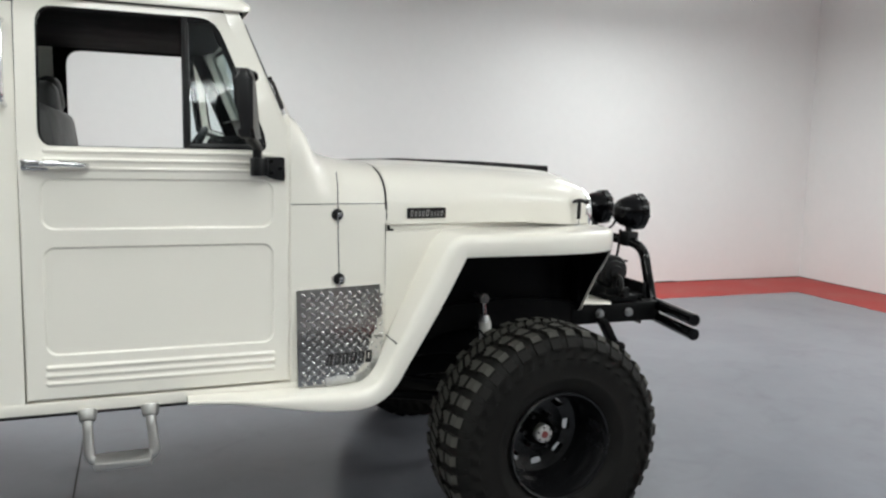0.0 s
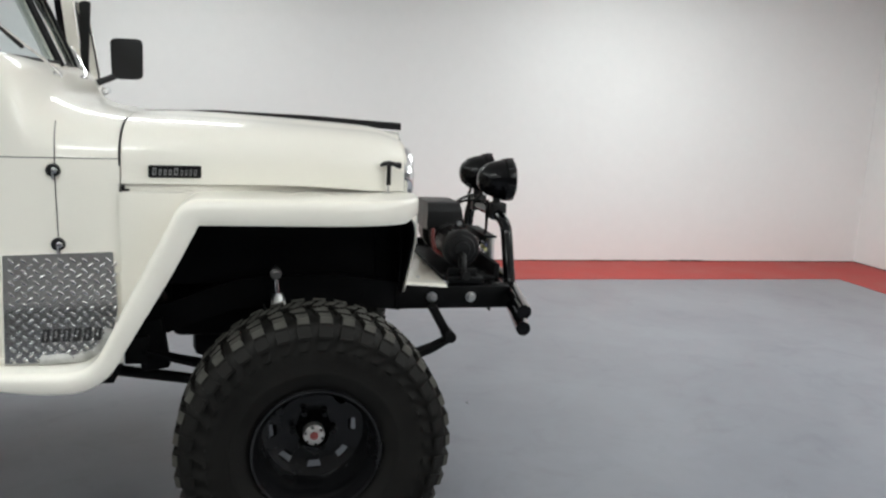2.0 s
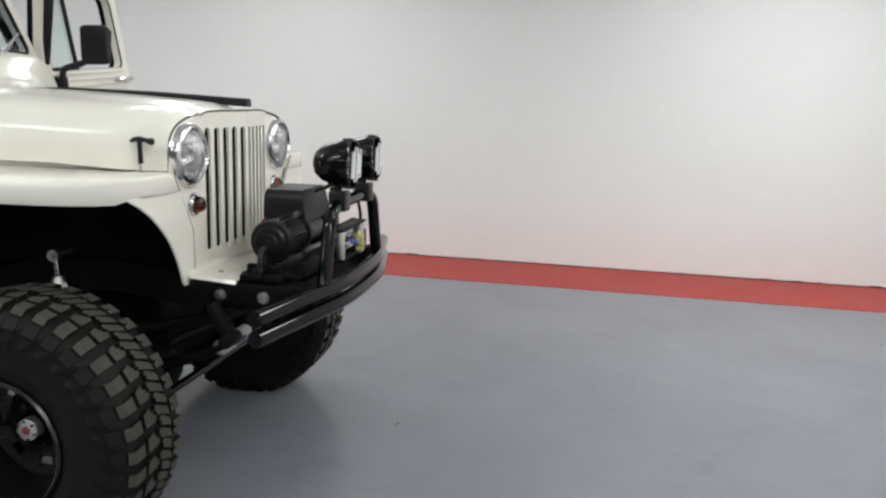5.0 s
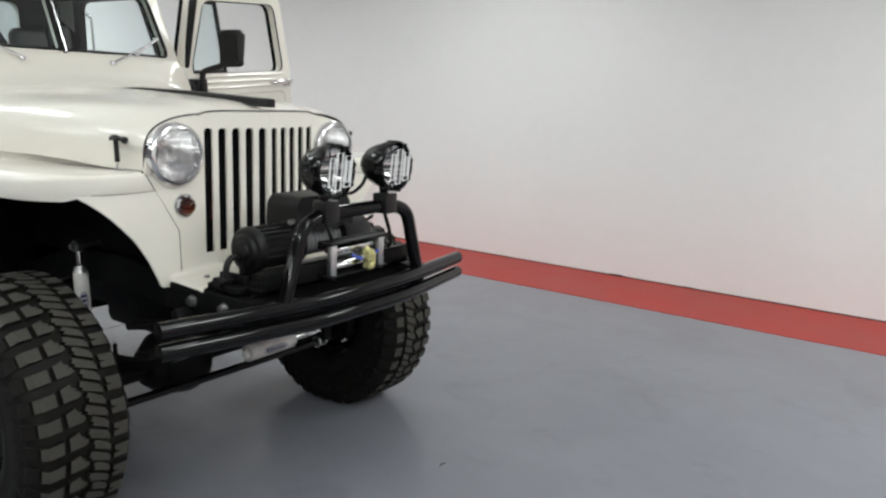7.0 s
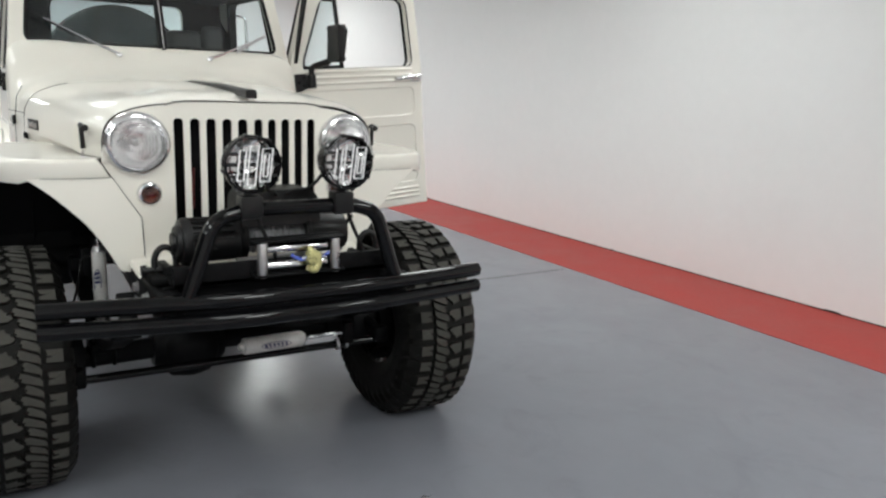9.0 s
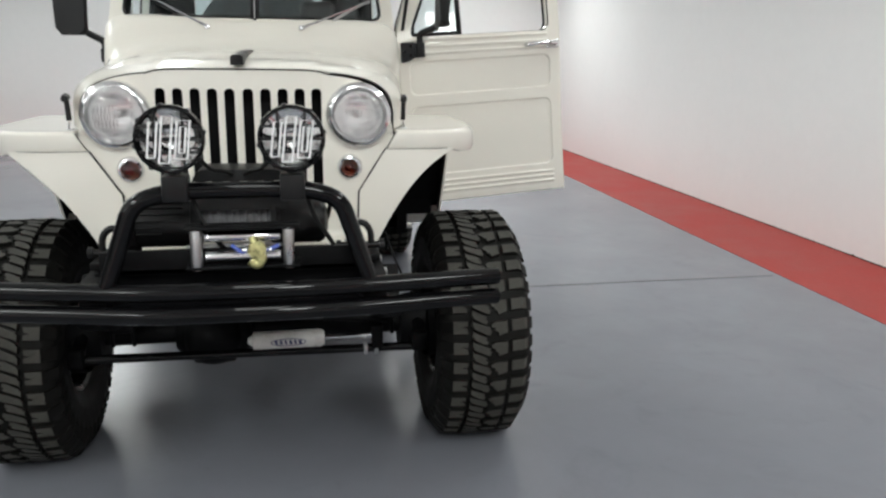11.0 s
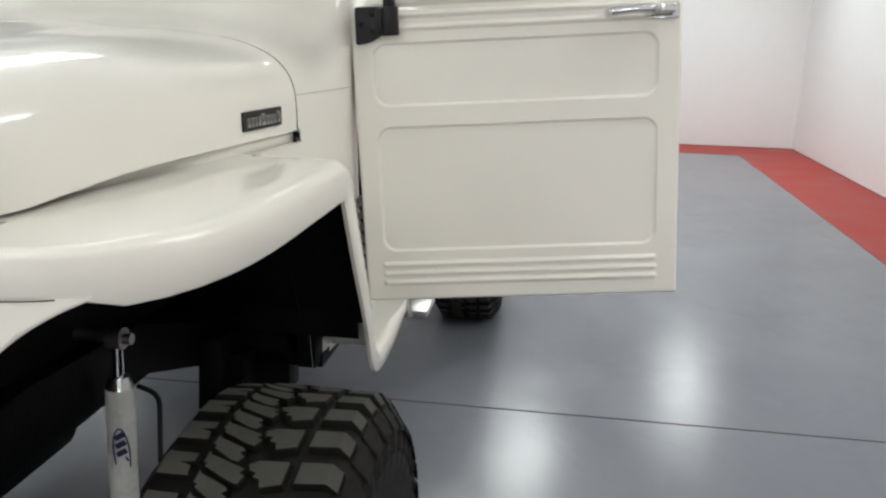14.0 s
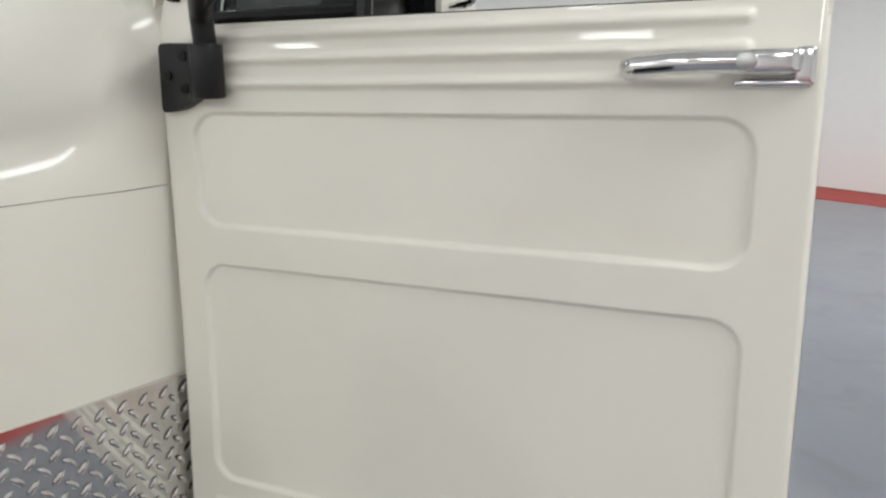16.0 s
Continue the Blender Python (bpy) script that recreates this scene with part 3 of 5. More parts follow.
def fender(s):
    # outer skin over the wheel and down to the tail
    path = rounded([(-0.32, 1.234), (-0.448, 1.234), (-0.735, 0.674), (-1.375, 0.683)], 0.075, 7)
    full = []
    for a, b in zip(path, path[1:]):
        k = max(1, int((b - a).length / 0.05))
        full += [a + (b - a) * (j / k) for j in range(k)]
    full.append(path[-1])

    def lip_at(x):
        return 0.082 - 0.018 * (1 - smooth_step(-0.72, -0.52, x)) - 0.050 * (1 - smooth_step(-1.25, -0.85, x))

    def prof(t, p):
        lip = lip_at(p.x)
        yo = FENDER_Y
        if p.x < -0.62:
            yo -= 0.012 * smooth_step(-0.62, -0.8, p.x) if p.x > -1.1 else 0.012 + 0.05 * smooth_step(-1.1, -1.375, p.x)
        r = min(0.034, lip * 0.5)
        pts = [(0.0, 0.49 if p.x > -0.70 else 0.69), (0.0, yo - 0.10), (-0.001, yo - r)]
        for k in range(1, 6):
            a = math.pi / 2 * k / 5
            pts.append((-r + r * math.cos(a), yo - r + r * math.sin(a)))
        pts += [(-lip + 0.006, yo), (-lip, yo - 0.004), (-lip, yo - 0.012)]
        return [(n, s * y) for n, y in pts]
    skin = part("fender", grid(sweep(full, prof)), CREAM, truck, "cream flat-topped front fender with a swept tail", angle=50)
    # flat front part with its turned-down edge
    plan = [Vector(p) for p in FENDER_PLAN]
    rows, inside = [], []
    for i, p in enumerate(plan):
        d = (plan[min(i + 1, len(plan) - 1)] - plan[max(i - 1, 0)]).normalized()
        out = Vector((-d.y, d.x)) if -d.y * 0.3 + d.x > 0 or -d.y > 0 else Vector((d.y, -d.x))
        r, low = 0.034 - 0.020 * smooth_step(0.15, 0.33, p.x), 1.152 + 0.019 * (1 - smooth_step(0.690, 0.760, p.y))

        def edge(dn, z):
            q = p - out * dn
            return (q.x, s * (q.y + 0.58 * (z - 1.172) * (1 - smooth_step(0.49, 0.535, p.y))), z)
        row = [(min(p.x, 0.235), s * 0.47, 1.234), edge(max(r + 0.001, min(0.10, p.y - 0.49)), 1.234), edge(r, 1.233)]
        row += [edge(r - r * math.sin(math.pi / 2 * k / 5), 1.234 - r + r * math.cos(math.pi / 2 * k / 5)) for k in range(1, 6)]
        row += [edge(0.0, low + 0.006), edge(0.004, low), edge(0.022, low)]
        rows.append(row)
        inside.append([(p.x - 0.02, s * (0.36 if p.x < 0.15 else 0.47), 1.222), edge(0.012, 1.222), edge(0.012, low + 0.004)])
    part("fender_front", grid(rows), CREAM, skin, angle=50)
    # front face between grille and wheel arch, flush with the turned-down edge above it
    arch = ([(0.722, 1.171), (0.690, 1.158), (0.648, 1.133), (0.606, 1.098), (0.566, 1.055), (0.524, 0.998), (0.487, 0.936), (0.457, 0.880), (0.440, 0.848)] if s > 0 else
            [(0.722, 1.166), (0.690, 1.143), (0.648, 1.108), (0.606, 1.066), (0.560, 1.018), (0.513, 0.950), (0.478, 0.888), (0.460, 0.850), (0.446, 0.842)])
    outer = [(0.377, 0.866), (0.384, 1.028), (0.476, 1.172), (0.60, 1.172), (0.69, 1.172)] + arch + [(0.425, 0.838)]

    def face_x(a):
        x = 0.3285 + 0.0138 * smooth_step(0.42, 0.54, a)
        for (x0, y0), (x1, y1) in zip(FENDER_PLAN[7:], FENDER_PLAN[8:14]):
            if y1 <= a <= y0 and a > 0.56:
                x = x1 + (x0 - x1) * (a - y1) / (y0 - y1) + 0.0006
        return x

    def on_face(a, b, d):
        return (face_x(a) + d, s * a, b)
    part("fender_face", plate(outer, [], on_face, (0.0, -0.009)), CREAM, skin)
    part("face_lining", plate([(a - 0.004, b - 0.002) for a, b in outer], [], on_face, (-0.0105, -0.016)), CHASSIS, skin, "black inner side")
    ledge = [(-0.650, 1.225), (-0.650, 1.275), (-0.42, 1.272), (-0.30, 1.270), (-0.20, 1.268), (-0.10, 1.266), (0.10, 1.262), (0.26, 1.242), (0.26, 1.225), (-0.10, 1.225), (-0.20, 1.225), (-0.30, 1.225), (-0.42, 1.225)]
    part("hood_ledge", plate(ledge, [], lambda a, b, d: (a, s * (hood_half(a) - 0.010 - 0.024 * smooth_step(-0.42, -0.10, a) + d), b), (0.0, -0.006)), CREAM, skin)
    # rolled edge along the arch
    edge = [Vector(on_face(a, b, -0.005)) for a, b in arch]
    part("arch_bead", tube(rounded(edge, 0.02, 3), 0.0045, 8), CREAM, skin)
    part("face_seam", tube([on_face(a, 1.1712, 0.0006) for a in (0.478, 0.50, 0.52, 0.54, 0.58, 0.62, 0.66, 0.69)], 0.0008, 6), SEAL, skin)
    part("seam", tube([(0.3285, s * 0.3785, 0.880), (0.3285, s * 0.3835, 1.028), (0.333, s * 0.4745, 1.170), (0.334, s * 0.493, 1.200), (0.332, s * 0.509, 1.228)], 0.0014, 6), SEAL, skin)
    # side panel behind the wheel up to the cowl
    side = [(-0.657, 1.233), (-0.43, 1.233), (-0.47, 1.165), (-0.657, 0.80)]
    part("fender_side", plate(side, [], lambda a, b, d: (a, s * (d - 0.02 * (a + 0.655) / 0.25), b), (0.668, 0.656)), CREAM, skin)
    inner = [(-0.664, 1.19), (-0.49, 1.19), (-0.50, 1.12), (-0.664, 0.75)]
    part("side_lining", plate(inner, [], lambda a, b, d: (a, s * d, b), (0.6525, 0.6485)), CHASSIS, skin, "black inner side")
    # dark inner wheel well
    liner = [p for p in full if p.x > -0.70]

    def lining(t, p):
        yo = FENDER_Y - 0.011 - (0.012 * smooth_step(-0.62, -0.8, p.x) if p.x < -0.62 else 0.0)
        return [(-0.012, s * 0.36), (-0.012, s * yo), (0.004 - lip_at(p.x), s * yo)]
    part("wheel_well", merged(grid(sweep(liner, lining)), grid(inside)), CHASSIS, truck, "black inside of the wheel arch")
    part("front_baffle", box(0.304, 0.312, min(s * 0.36, s * 0.47), max(s * 0.36, s * 0.47), 0.885, 1.188), CHASSIS, truck)
    part("inner_fender", merged(box(-0.66, 0.222, s * 0.366 - 0.012, s * 0.366 + 0.012, 0.86, 1.24, 0.004), box(0.222, 0.316, s * 0.366 - 0.012, s * 0.366 + 0.012, 0.86, 1.188, 0.004)), CHASSIS, truck)
    part("firewall", box(-0.70, -0.665, min(s * 0.37, s * 0.635), max(s * 0.37, s * 0.640), 0.748, 1.22), CHASSIS, truck)
    part("cowl_lining", box(-1.0, -0.664, min(s * 0.640, s * 0.650), max(s * 0.640, s * 0.650), 0.655, 0.78), CHASSIS, truck)
    if s > 0:
        part("well_corner", box(-0.722, -0.656, 0.636, 0.6855, 0.655, 0.76, 0.003), CHASSIS, truck)
    part("splash_panel", box(-0.652, -0.648, min(s * 0.50, s * 0.80), max(s * 0.50, s * 0.80), 0.748, 0.84), CHASSIS, truck)


COWL = ((-0.6535, 1.486, 0.657, 3.9), (-0.72, 1.493, 0.664, 3.8), (-0.80, 1.505, 0.673, 3.6), (-0.86, 1.525, 0.680, 3.4), (-0.90, 1.550, 0.684, 4.0), (-0.925, 1.580, 0.686, 4.8), (-0.945, 1.615, 0.688, 6.0), (-0.98, 1.645, 0.689, 9.0), (-1.014, 1.66, 0.690, 12.0), (-1.026, 1.66, 0.680, 12.0), (-1.060, 1.655, 0.674, 12.0))


def cowl():
    """Body between hood and doors, up to the windshield's foot."""
    rows = []
    for x, zt, ys, cr in COWL:
        half = []
        for z in (0.66, 0.75, 0.85, 0.95, 1.05, 1.15, 1.24):
            half.append((x, ys - 0.692 + side_y(z), z))
        n = 18
        for i in range(1, n + 1):
            a = math.pi / 2 * i / n
            half.append((x, ys * math.cos(a) ** (2 / cr), 1.24 + (zt - 1.24) * math.sin(a) ** (2 / cr)))
        back = -0.055 if x < -1.0 else 0.0
        rows.append([(px, -y, z) for px, y, z in half[:-1]] + [(px + back * smooth_step(0.3, 0.6, y), y, z) for px, y, z in reversed(half)])
    c = part("cowl", grid(rows), CREAM, truck, "cream cowl between hood and doors")
    for s in (-1, 1):
        thin = 1.0 if s < 0 else 0.3
        line = []
        for x, zt, ys, cr in COWL[:9]:
            up = math.asin(((1.338 - 1.24) / (zt - 1.24)) ** (cr / 2))
            line.append((x, s * (ys * math.cos(up) ** (2 / cr) + 0.0003), 1.338))
        part("cowl_seam", tube(line, 0.0014 * thin, 6), SEAL, c)
        arc = [Vector((-0.6555, y, z)) for _, y, z in hood_section(-0.655, grow=-0.001) if y * s > 0.45 and z > 1.275]
        part("hood_gap", tube(arc, 0.0032 * thin, 6), SEAL, c)
        part("fender_gap", tube([(-0.6565, s * 0.6665, 1.03), (-0.6565, s * 0.6605, 1.23), (-0.6565, s * 0.658, 1.262)], 0.0012, 6), SEAL, c)
        part("hood_hook", merged(box(-0.650, -0.640, min(s * 0.652, s * 0.664), max(s * 0.652, s * 0.664), 1.240, 1.256, 0.002, 1), box(-0.650, -0.625, min(s * 0.655, s * 0.663), max(s * 0.655, s * 0.663), 1.236, 1.243, 0.002, 1)), SATIN, c, "small black hood hook")
    # hatch seam and its two round latches on the right side
    part("hatch_seam", tube([(-0.842, -0.640, 1.452), (-0.842, -0.667, 1.40), (-0.842, -0.6775, 1.30), (-0.842, -0.6785, 1.24), (-0.838, -0.6815, 1.07), (-0.836, -0.6825, 1.03)], 0.0016, 6), SEAL, c)
    for x, y, z in ((-0.846, -0.677, 1.300), (-0.839, -0.682, 1.064)):
        k = part("round_latch", cyl((x, y + 0.004, z), (x, y - 0.012, z), 0.021, seg=24, bevel=0.003), SATIN, truck, "round black latch with a bright screw")
        part("screw", cyl((x + 0.006, y - 0.010, z), (x + 0.006, y - 0.020, z), 0.010, seg=16, bevel=0.003), CHROME, k)
        part("link", box(x - 0.003, x + 0.003, y - 0.014, y - 0.008, z - 0.03, z + 0.004, 0.001), STEEL, k)


def tread_plate(s):
    x0 = -0.998 if s < 0 else -1.050
    outline = ring([(x0, 1.030), (-0.680, 1.037), (-0.664, 0.84), (-0.70, 0.725), (-0.76, 0.682), (x0, 0.682)], [0.004, 0.004, 0.05, 0.05, 0.03, 0.004], 4)

    def at(a, b, d):
        y = (0.7070 if s > 0 else 0.6990) + (0.026 if s > 0 else 0.033) * (1.037 - b) / 0.355
        return (a, s * (y - (0.050 if s > 0 else 0.034) * max(0.0, (a + 1.014) / 0.353) + d), b)
    p = part("tread_plate", plate(outline, [], at, (0.006, -0.004)), TREADPLATE, truck, "bright diamond tread plate on the lower cowl")
    # raised lozenges in a herringbone, joined
    verts, faces = [], []
    pit = 0.0176
    for r in range(24):
        for c in range(r % 2, 26, 2):
            a = -1.08 + c * pit
            b = 0.66 + r * pit
            turn = 1 if r % 2 else -1
            if not (x0 + 0.010 < a < -0.675 and 0.678 < b < 1.025):
                continue
            if a > -0.70 and b < 0.80 or a > -0.74 and b < 0.715:
                continue
            L, W = 0.0132, 0.0046
            d1 = Vector((math.cos(math.pi / 4), turn * math.sin(math.pi / 4)))
            d2 = Vector((-d1.y, d1.x))
            base = len(verts)
            o = Vector((a, b))
            for q, h in ((o - d1 * L, 0.0058), (o - d1 * L * 0.45 + d2 * W, 0.0058), (o + d1 * L * 0.45 + d2 * W, 0.0058), (o + d1 * L, 0.0058), (o + d1 * L * 0.45 - d2 * W, 0.0058), (o - d1 * L * 0.45 - d2 * W, 0.0058), (o - d1 * L * 0.5, 0.0082), (o + d1 * L * 0.5, 0.0082)):
                verts.append(at(q.x, q.y, h))
            for f in ((0, 1, 6), (1, 2, 7, 6), (2, 3, 7), (3, 4, 7), (4, 5, 6, 7), (5, 0, 6)):
                faces.append(tuple(base + k for k in f))
    me = bpy.data.meshes.new("raised_lozenge")
    me.from_pydata(verts, [], faces)
    bm = bmesh.new()
    bm.from_mesh(me)
    lo = part("raised_lozenge", bm, TREADPLATE, p, angle=75)
    lo["kind"] = "stuff"
    fold = rounded([(-0.684, 0.785), (-0.700, 0.735), (-0.750, 0.688), (-0.92, 0.684)], 0.04, 6)
    rows = []
    for k in range(len(fold) - 1):
        for j in range(6):
            q = fold[k] + (fold[k + 1] - fold[k]) * (j / 6)
            n = (fold[k + 1] - fold[k]).normalized()
            inward = Vector((n.y, -n.x))
            u = len(rows)
            wob = 0.004 * math.sin(u * 1.1) + 0.003 * math.sin(u * 2.7 + 1)
            rows.append([at(q.x + inward.x * w, q.y + inward.y * w, h) for w, h in ((0.022 + wob, 0.0062), (0.012 + wob * 0.5, 0.0088 + wob * 0.3), (0.002, 0.0115 + wob * 0.5), (-0.006, 0.0095 + wob * 0.5))])
    part("folded_edge", grid(rows), CREASED, p, "crumpled bright edge", angle=60)
    # six dark letter-sized marks, slightly slanted
    for k in range(6):
        a = (-0.893 + k * 0.0305) if s < 0 else (-0.725 - k * 0.0305)
        e = 1 if s < 0 else -1
        w, sl = 0.022, 0.006
        o = [(a, 0.750), (a + e * w, 0.750), (a + e * (w + sl), 0.793), (a + e * sl, 0.793)]
        hole = [(a + e * 0.007, 0.757 + 0.006 * (k % 2)), (a + e * (w - 0.007), 0.757 + 0.006 * (k % 2)), (a + e * (w - 0.004), 0.793 - 0.007), (a + e * 0.011, 0.793 - 0.007)]
        part("letter_bar", plate(o, [hole], at, (0.0095, 0.004)), MARK_BLACK, p, smooth=False)


def windshield():
    """Sloped frame with the split glass."""
    def at(a, b, d):
        z = 1.560 + b
        x = -0.925 - 0.44 * b - 0.19 * abs(a) ** 2.2 + d
        return (x, a, z)
    outer = ring([(-0.682, -0.06), (0.682, -0.06), (0.634, 0.47), (-0.634, 0.47)], [0.004, 0.004, 0.06, 0.06], 4)
    panes = [ring([(s * 0.012, 0.090), (s * 0.604, 0.090), (s * 0.568, 0.400), (s * 0.012, 0.410)], [0.004, 0.045, 0.05, 0.004], 5) for s in (-1, 1)]
    w = part("windshield_frame", plate(outer, panes, at, (0.0, -0.05)), CREAM, truck, "cream windshield frame")
    for s in (-1, 1):
        pane = [(a, b) for a, b in (p.to_tuple() for p in panes[0 if s < 0 else 1])]
        part("pane", plate(pane, [], at, (-0.020, -0.025)), GLASS, w, "clear windshield glass").visible_shadow = False
        loop = [Vector(at(a, b, -0.006)) for a, b in pane]
        part("gasket", tube(loop + [loop[0]], 0.009, 8, caps=False), SEAL, w, "black rubber gasket")
    part("divider", tube([at(0, 0.08, 0.002), at(0, 0.415, 0.002)], 0.010, 8), SEAL, w)
    part("divider_strip", tube([at(0, 0.085, 0.011), at(0, 0.41, 0.011)], 0.0035, 8), CHROME, w)
    for s, tip in ((-1, (-0.52, 0.20)), (1, (0.50, 0.16))):
        py = s * 0.215
        arm = part("wiper", cyl(at(py, 0.040, 0.0), at(py, 0.045, 0.035), 0.012, seg=14, bevel=0.002), CHROME, truck, "slim chrome windshield wiper")
        part("arm", tube([at(py, 0.045, 0.03), at(py + (tip[0] - py) * 0.3, 0.045 + (tip[1] - 0.045) * 0.3, 0.03), at(tip[0], tip[1], 0.016)], [0.007, 0.005, 0.0035], 8), CHROME, arm)
        q0, q1 = (tip[0] - 0.13 * s, tip[1] - 0.075), (tip[0] + 0.05 * s, tip[1] + 0.02)
        part("blade", tube([at(*q0, 0.009), at(*tip, 0.012), at(*q1, 0.009)], 0.007, 6), STEEL if s > 0 else SATIN, arm)
    return w


DOOR_Z0 = 0.705


def sd_box(u, z, u0, u1, z0, z1, r):
    cx, cz, hx, hz = (u0 + u1) / 2, (z0 + z1) / 2, (u1 - u0) / 2 - r, (z1 - z0) / 2 - r
    dx, dz = abs(u - cx) - hx, abs(z - cz) - hz
    return math.hypot(max(dx, 0), max(dz, 0)) + min(max(dx, dz), 0) - r


def door_relief(u, z, DOOR_L):
    """Pressed shape of the door skin."""
    h = 0.0
    for z0, z1 in ((1.258, 1.427), (0.849, 1.202)):
        d = sd_box(u, z, 0.0545, DOOR_L - 0.060, z0, z1, 0.04)
        h -= 0.0070 * (1 - smooth_step(-0.0046, 0.0, d))
    for zc in (0.810, 0.784, 0.758):
        d = sd_box(u, z, 0.050, DOOR_L - 0.058, zc - 0.009, zc + 0.009, 0.009)
        h += 0.0065 * (1 - smooth_step(-0.0075, 0.001, d))
    for zc in (1.531, 1.499, 1.466):
        d = sd_box(u, z, 0.0, DOOR_L - 0.07, zc - 0.009, zc + 0.009, 0.009)
        h += 0.0065 * (1 - smooth_step(-0.0075, 0.001, d)) * smooth_step(0.04, 0.10, u)
    return h


def door(name, place, label, parent, DOOR_L, mirror_turn, mirror_out):
    """place(u, w, z): u back from the hinge edge, w out from the cab's side line at 0."""
    TOPZ = 1.548
    zs, z = [], DOOR_Z0
    while z < TOPZ - 1e-6:
        zs.append(z)
        z += 0.0024
    zs.append(TOPZ)
    us = [DOOR_L * i / 340 for i in range(341)]

    rows = []
    for z in zs:
        rows.append([(u, door_relief(u, z, DOOR_L) + side_y(z), z) for u in us])
    skin = grid(rows)
    edge_r = 0.008
    for v in skin.verts:
        d = min(v.co.x, DOOR_L - v.co.x, v.co.z - DOOR_Z0)
        if d < edge_r:
            v.co.y -= (edge_r - math.sqrt(max(0, edge_r ** 2 - (edge_r - d) ** 2)))
    dr = part(name, mapped(skin, place), CREAM, parent, label, angle=60)
    # inner skin and edges
    inner = []
    for z in (DOOR_Z0 + 0.0, 0.9, 1.2, 1.4, TOPZ):
        y = side_y(z)
        inner.append([(0.0, y - 0.007, z), (0.0, y - 0.05, z), (0.02, y - 0.055, z), (DOOR_L - 0.02, y - 0.055, z), (DOOR_L, y - 0.05, z), (DOOR_L, y - 0.007, z)])
    bm = grid(inner)
    bm.faces.new([bm.verts.new(q) for q in ((0, side_y(DOOR_Z0) - 0.006, DOOR_Z0), (DOOR_L, side_y(DOOR_Z0) - 0.006, DOOR_Z0), (DOOR_L, side_y(DOOR_Z0) - 0.05, DOOR_Z0), (0, side_y(DOOR_Z0) - 0.05, DOOR_Z0))])
    part("door_shell", mapped(bm, place), CREAM, dr)
    part("door_card", mapped(box(0.04, DOOR_L - 0.04, 0.640, 0.652, 0.74, 1.50, 0.005), place), TRIM_BLACK, dr, "black door trim")
    # window frame
    outer = ring([(0.0, 1.530), (DOOR_L, 1.530), (DOOR_L, 1.990), (0.165, 1.990), (0.012, 1.60)], [0.002, 0.002, 0.05, 0.05, 0.05], 5)
    hole = ring([(0.074, 1.545), (DOOR_L - 0.058, 1.545), (DOOR_L - 0.060, 1.942), (0.240, 1.942), (0.082, 1.60)], [0.05, 0.055, 0.055, 0.06, 0.05], 6)
    part("window_frame", mapped(plate(outer, [hole], lambda a, b, d: (a, side_y(b) + d, b), (-0.001, -0.05)), place), CREAM, dr)
    part("frame_trim", mapped(plate(outer, [hole], lambda a, b, d: (a, side_y(b) + d, b), (-0.051, -0.080)), place), TRIM_BLACK, dr, "black inner trim")
    loop = [Vector(place(p[0], side_y(p[1]) - 0.006, p[1])) for p in hole]
    part("window_seal", tube(loop + [loop[0]], 0.005, 8, caps=False), SEAL, dr)
    part("pane", mapped(plate([(0.095, 1.55), (0.335, 1.55), (0.335, 1.932), (0.242, 1.932), (0.095, 1.605)], [], lambda a, b, d: (a, side_y(b) + d, b), (-0.022, -0.026)), place), GLASS, dr, "vent window glass").visible_shadow = False
    for pts, r in (([(0.336, 1.548), (0.336, 1.936)], 0.013), ([(0.085, 1.556), (0.336, 1.556)], 0.011), ([(0.33, 1.928), (0.243, 1.928), (0.094, 1.606), (0.088, 1.56)], 0.010)):
        part("vent_bar", tube([place(u, side_y(z) - 0.016, z) for u, z in pts], r, 8), SATIN, dr, "black vent window bar")
    # pull handle
    zh = 1.480
    part("handle_plate", mapped(merged(box(DOOR_L - 0.030, DOOR_L - 0.010, 0.688, 0.702, zh - 0.021, zh + 0.018, 0.004, 3), box(DOOR_L - 0.088, DOOR_L - 0.012, 0.688, 0.702, zh - 0.023, zh - 0.013, 0.004, 3)), place), CHROME, dr, "chrome door handle base")
    part("handle", mapped(box(DOOR_L - 0.084, DOOR_L - 0.026, 0.694, 0.730, zh - 0.009, zh + 0.016, 0.006, 3), place), CHROME, dr, "chrome door handle")
    grip = rounded([(DOOR_L - 0.196, 0.694, zh - 0.003), (DOOR_L - 0.192, 0.720, zh), (DOOR_L - 0.13, 0.733, zh + 0.004), (DOOR_L - 0.068, 0.722, zh + 0.004)], 0.018, 5)
    part("grip", mapped(tube(grip, 0.0120, 16), place), CHROME, dr)
    part("lock", mapped(cyl((DOOR_L - 0.074, 0.724, zh + 0.004), (DOOR_L - 0.074, 0.741, zh + 0.004), 0.0095, seg=18, bevel=0.003), place), STEEL, dr)
    # mirror on its black bracket
    plate_o = ring([(0.016, 1.425), (0.052, 1.430), (0.086, 1.446), (0.090, 1.522), (0.018, 1.524)], 0.010, 3)
    br = part("mirror_bracket", mapped(plate(plate_o, [], lambda a, b, d: (a, 0.690 + d, b), (0.018, 0.0)), place), SATIN, dr, "black hinge plate carrying the mirror")
    part("barrel", mapped(cyl((0.112, 0.716, 1.446), (0.112, 0.716, 1.520), 0.023, seg=18, bevel=0.003), place), SATIN, dr)
    part("strap", mapped(box(0.075, 0.112, 0.694, 0.716, 1.446, 1.518, 0.004), place), SATIN, dr)
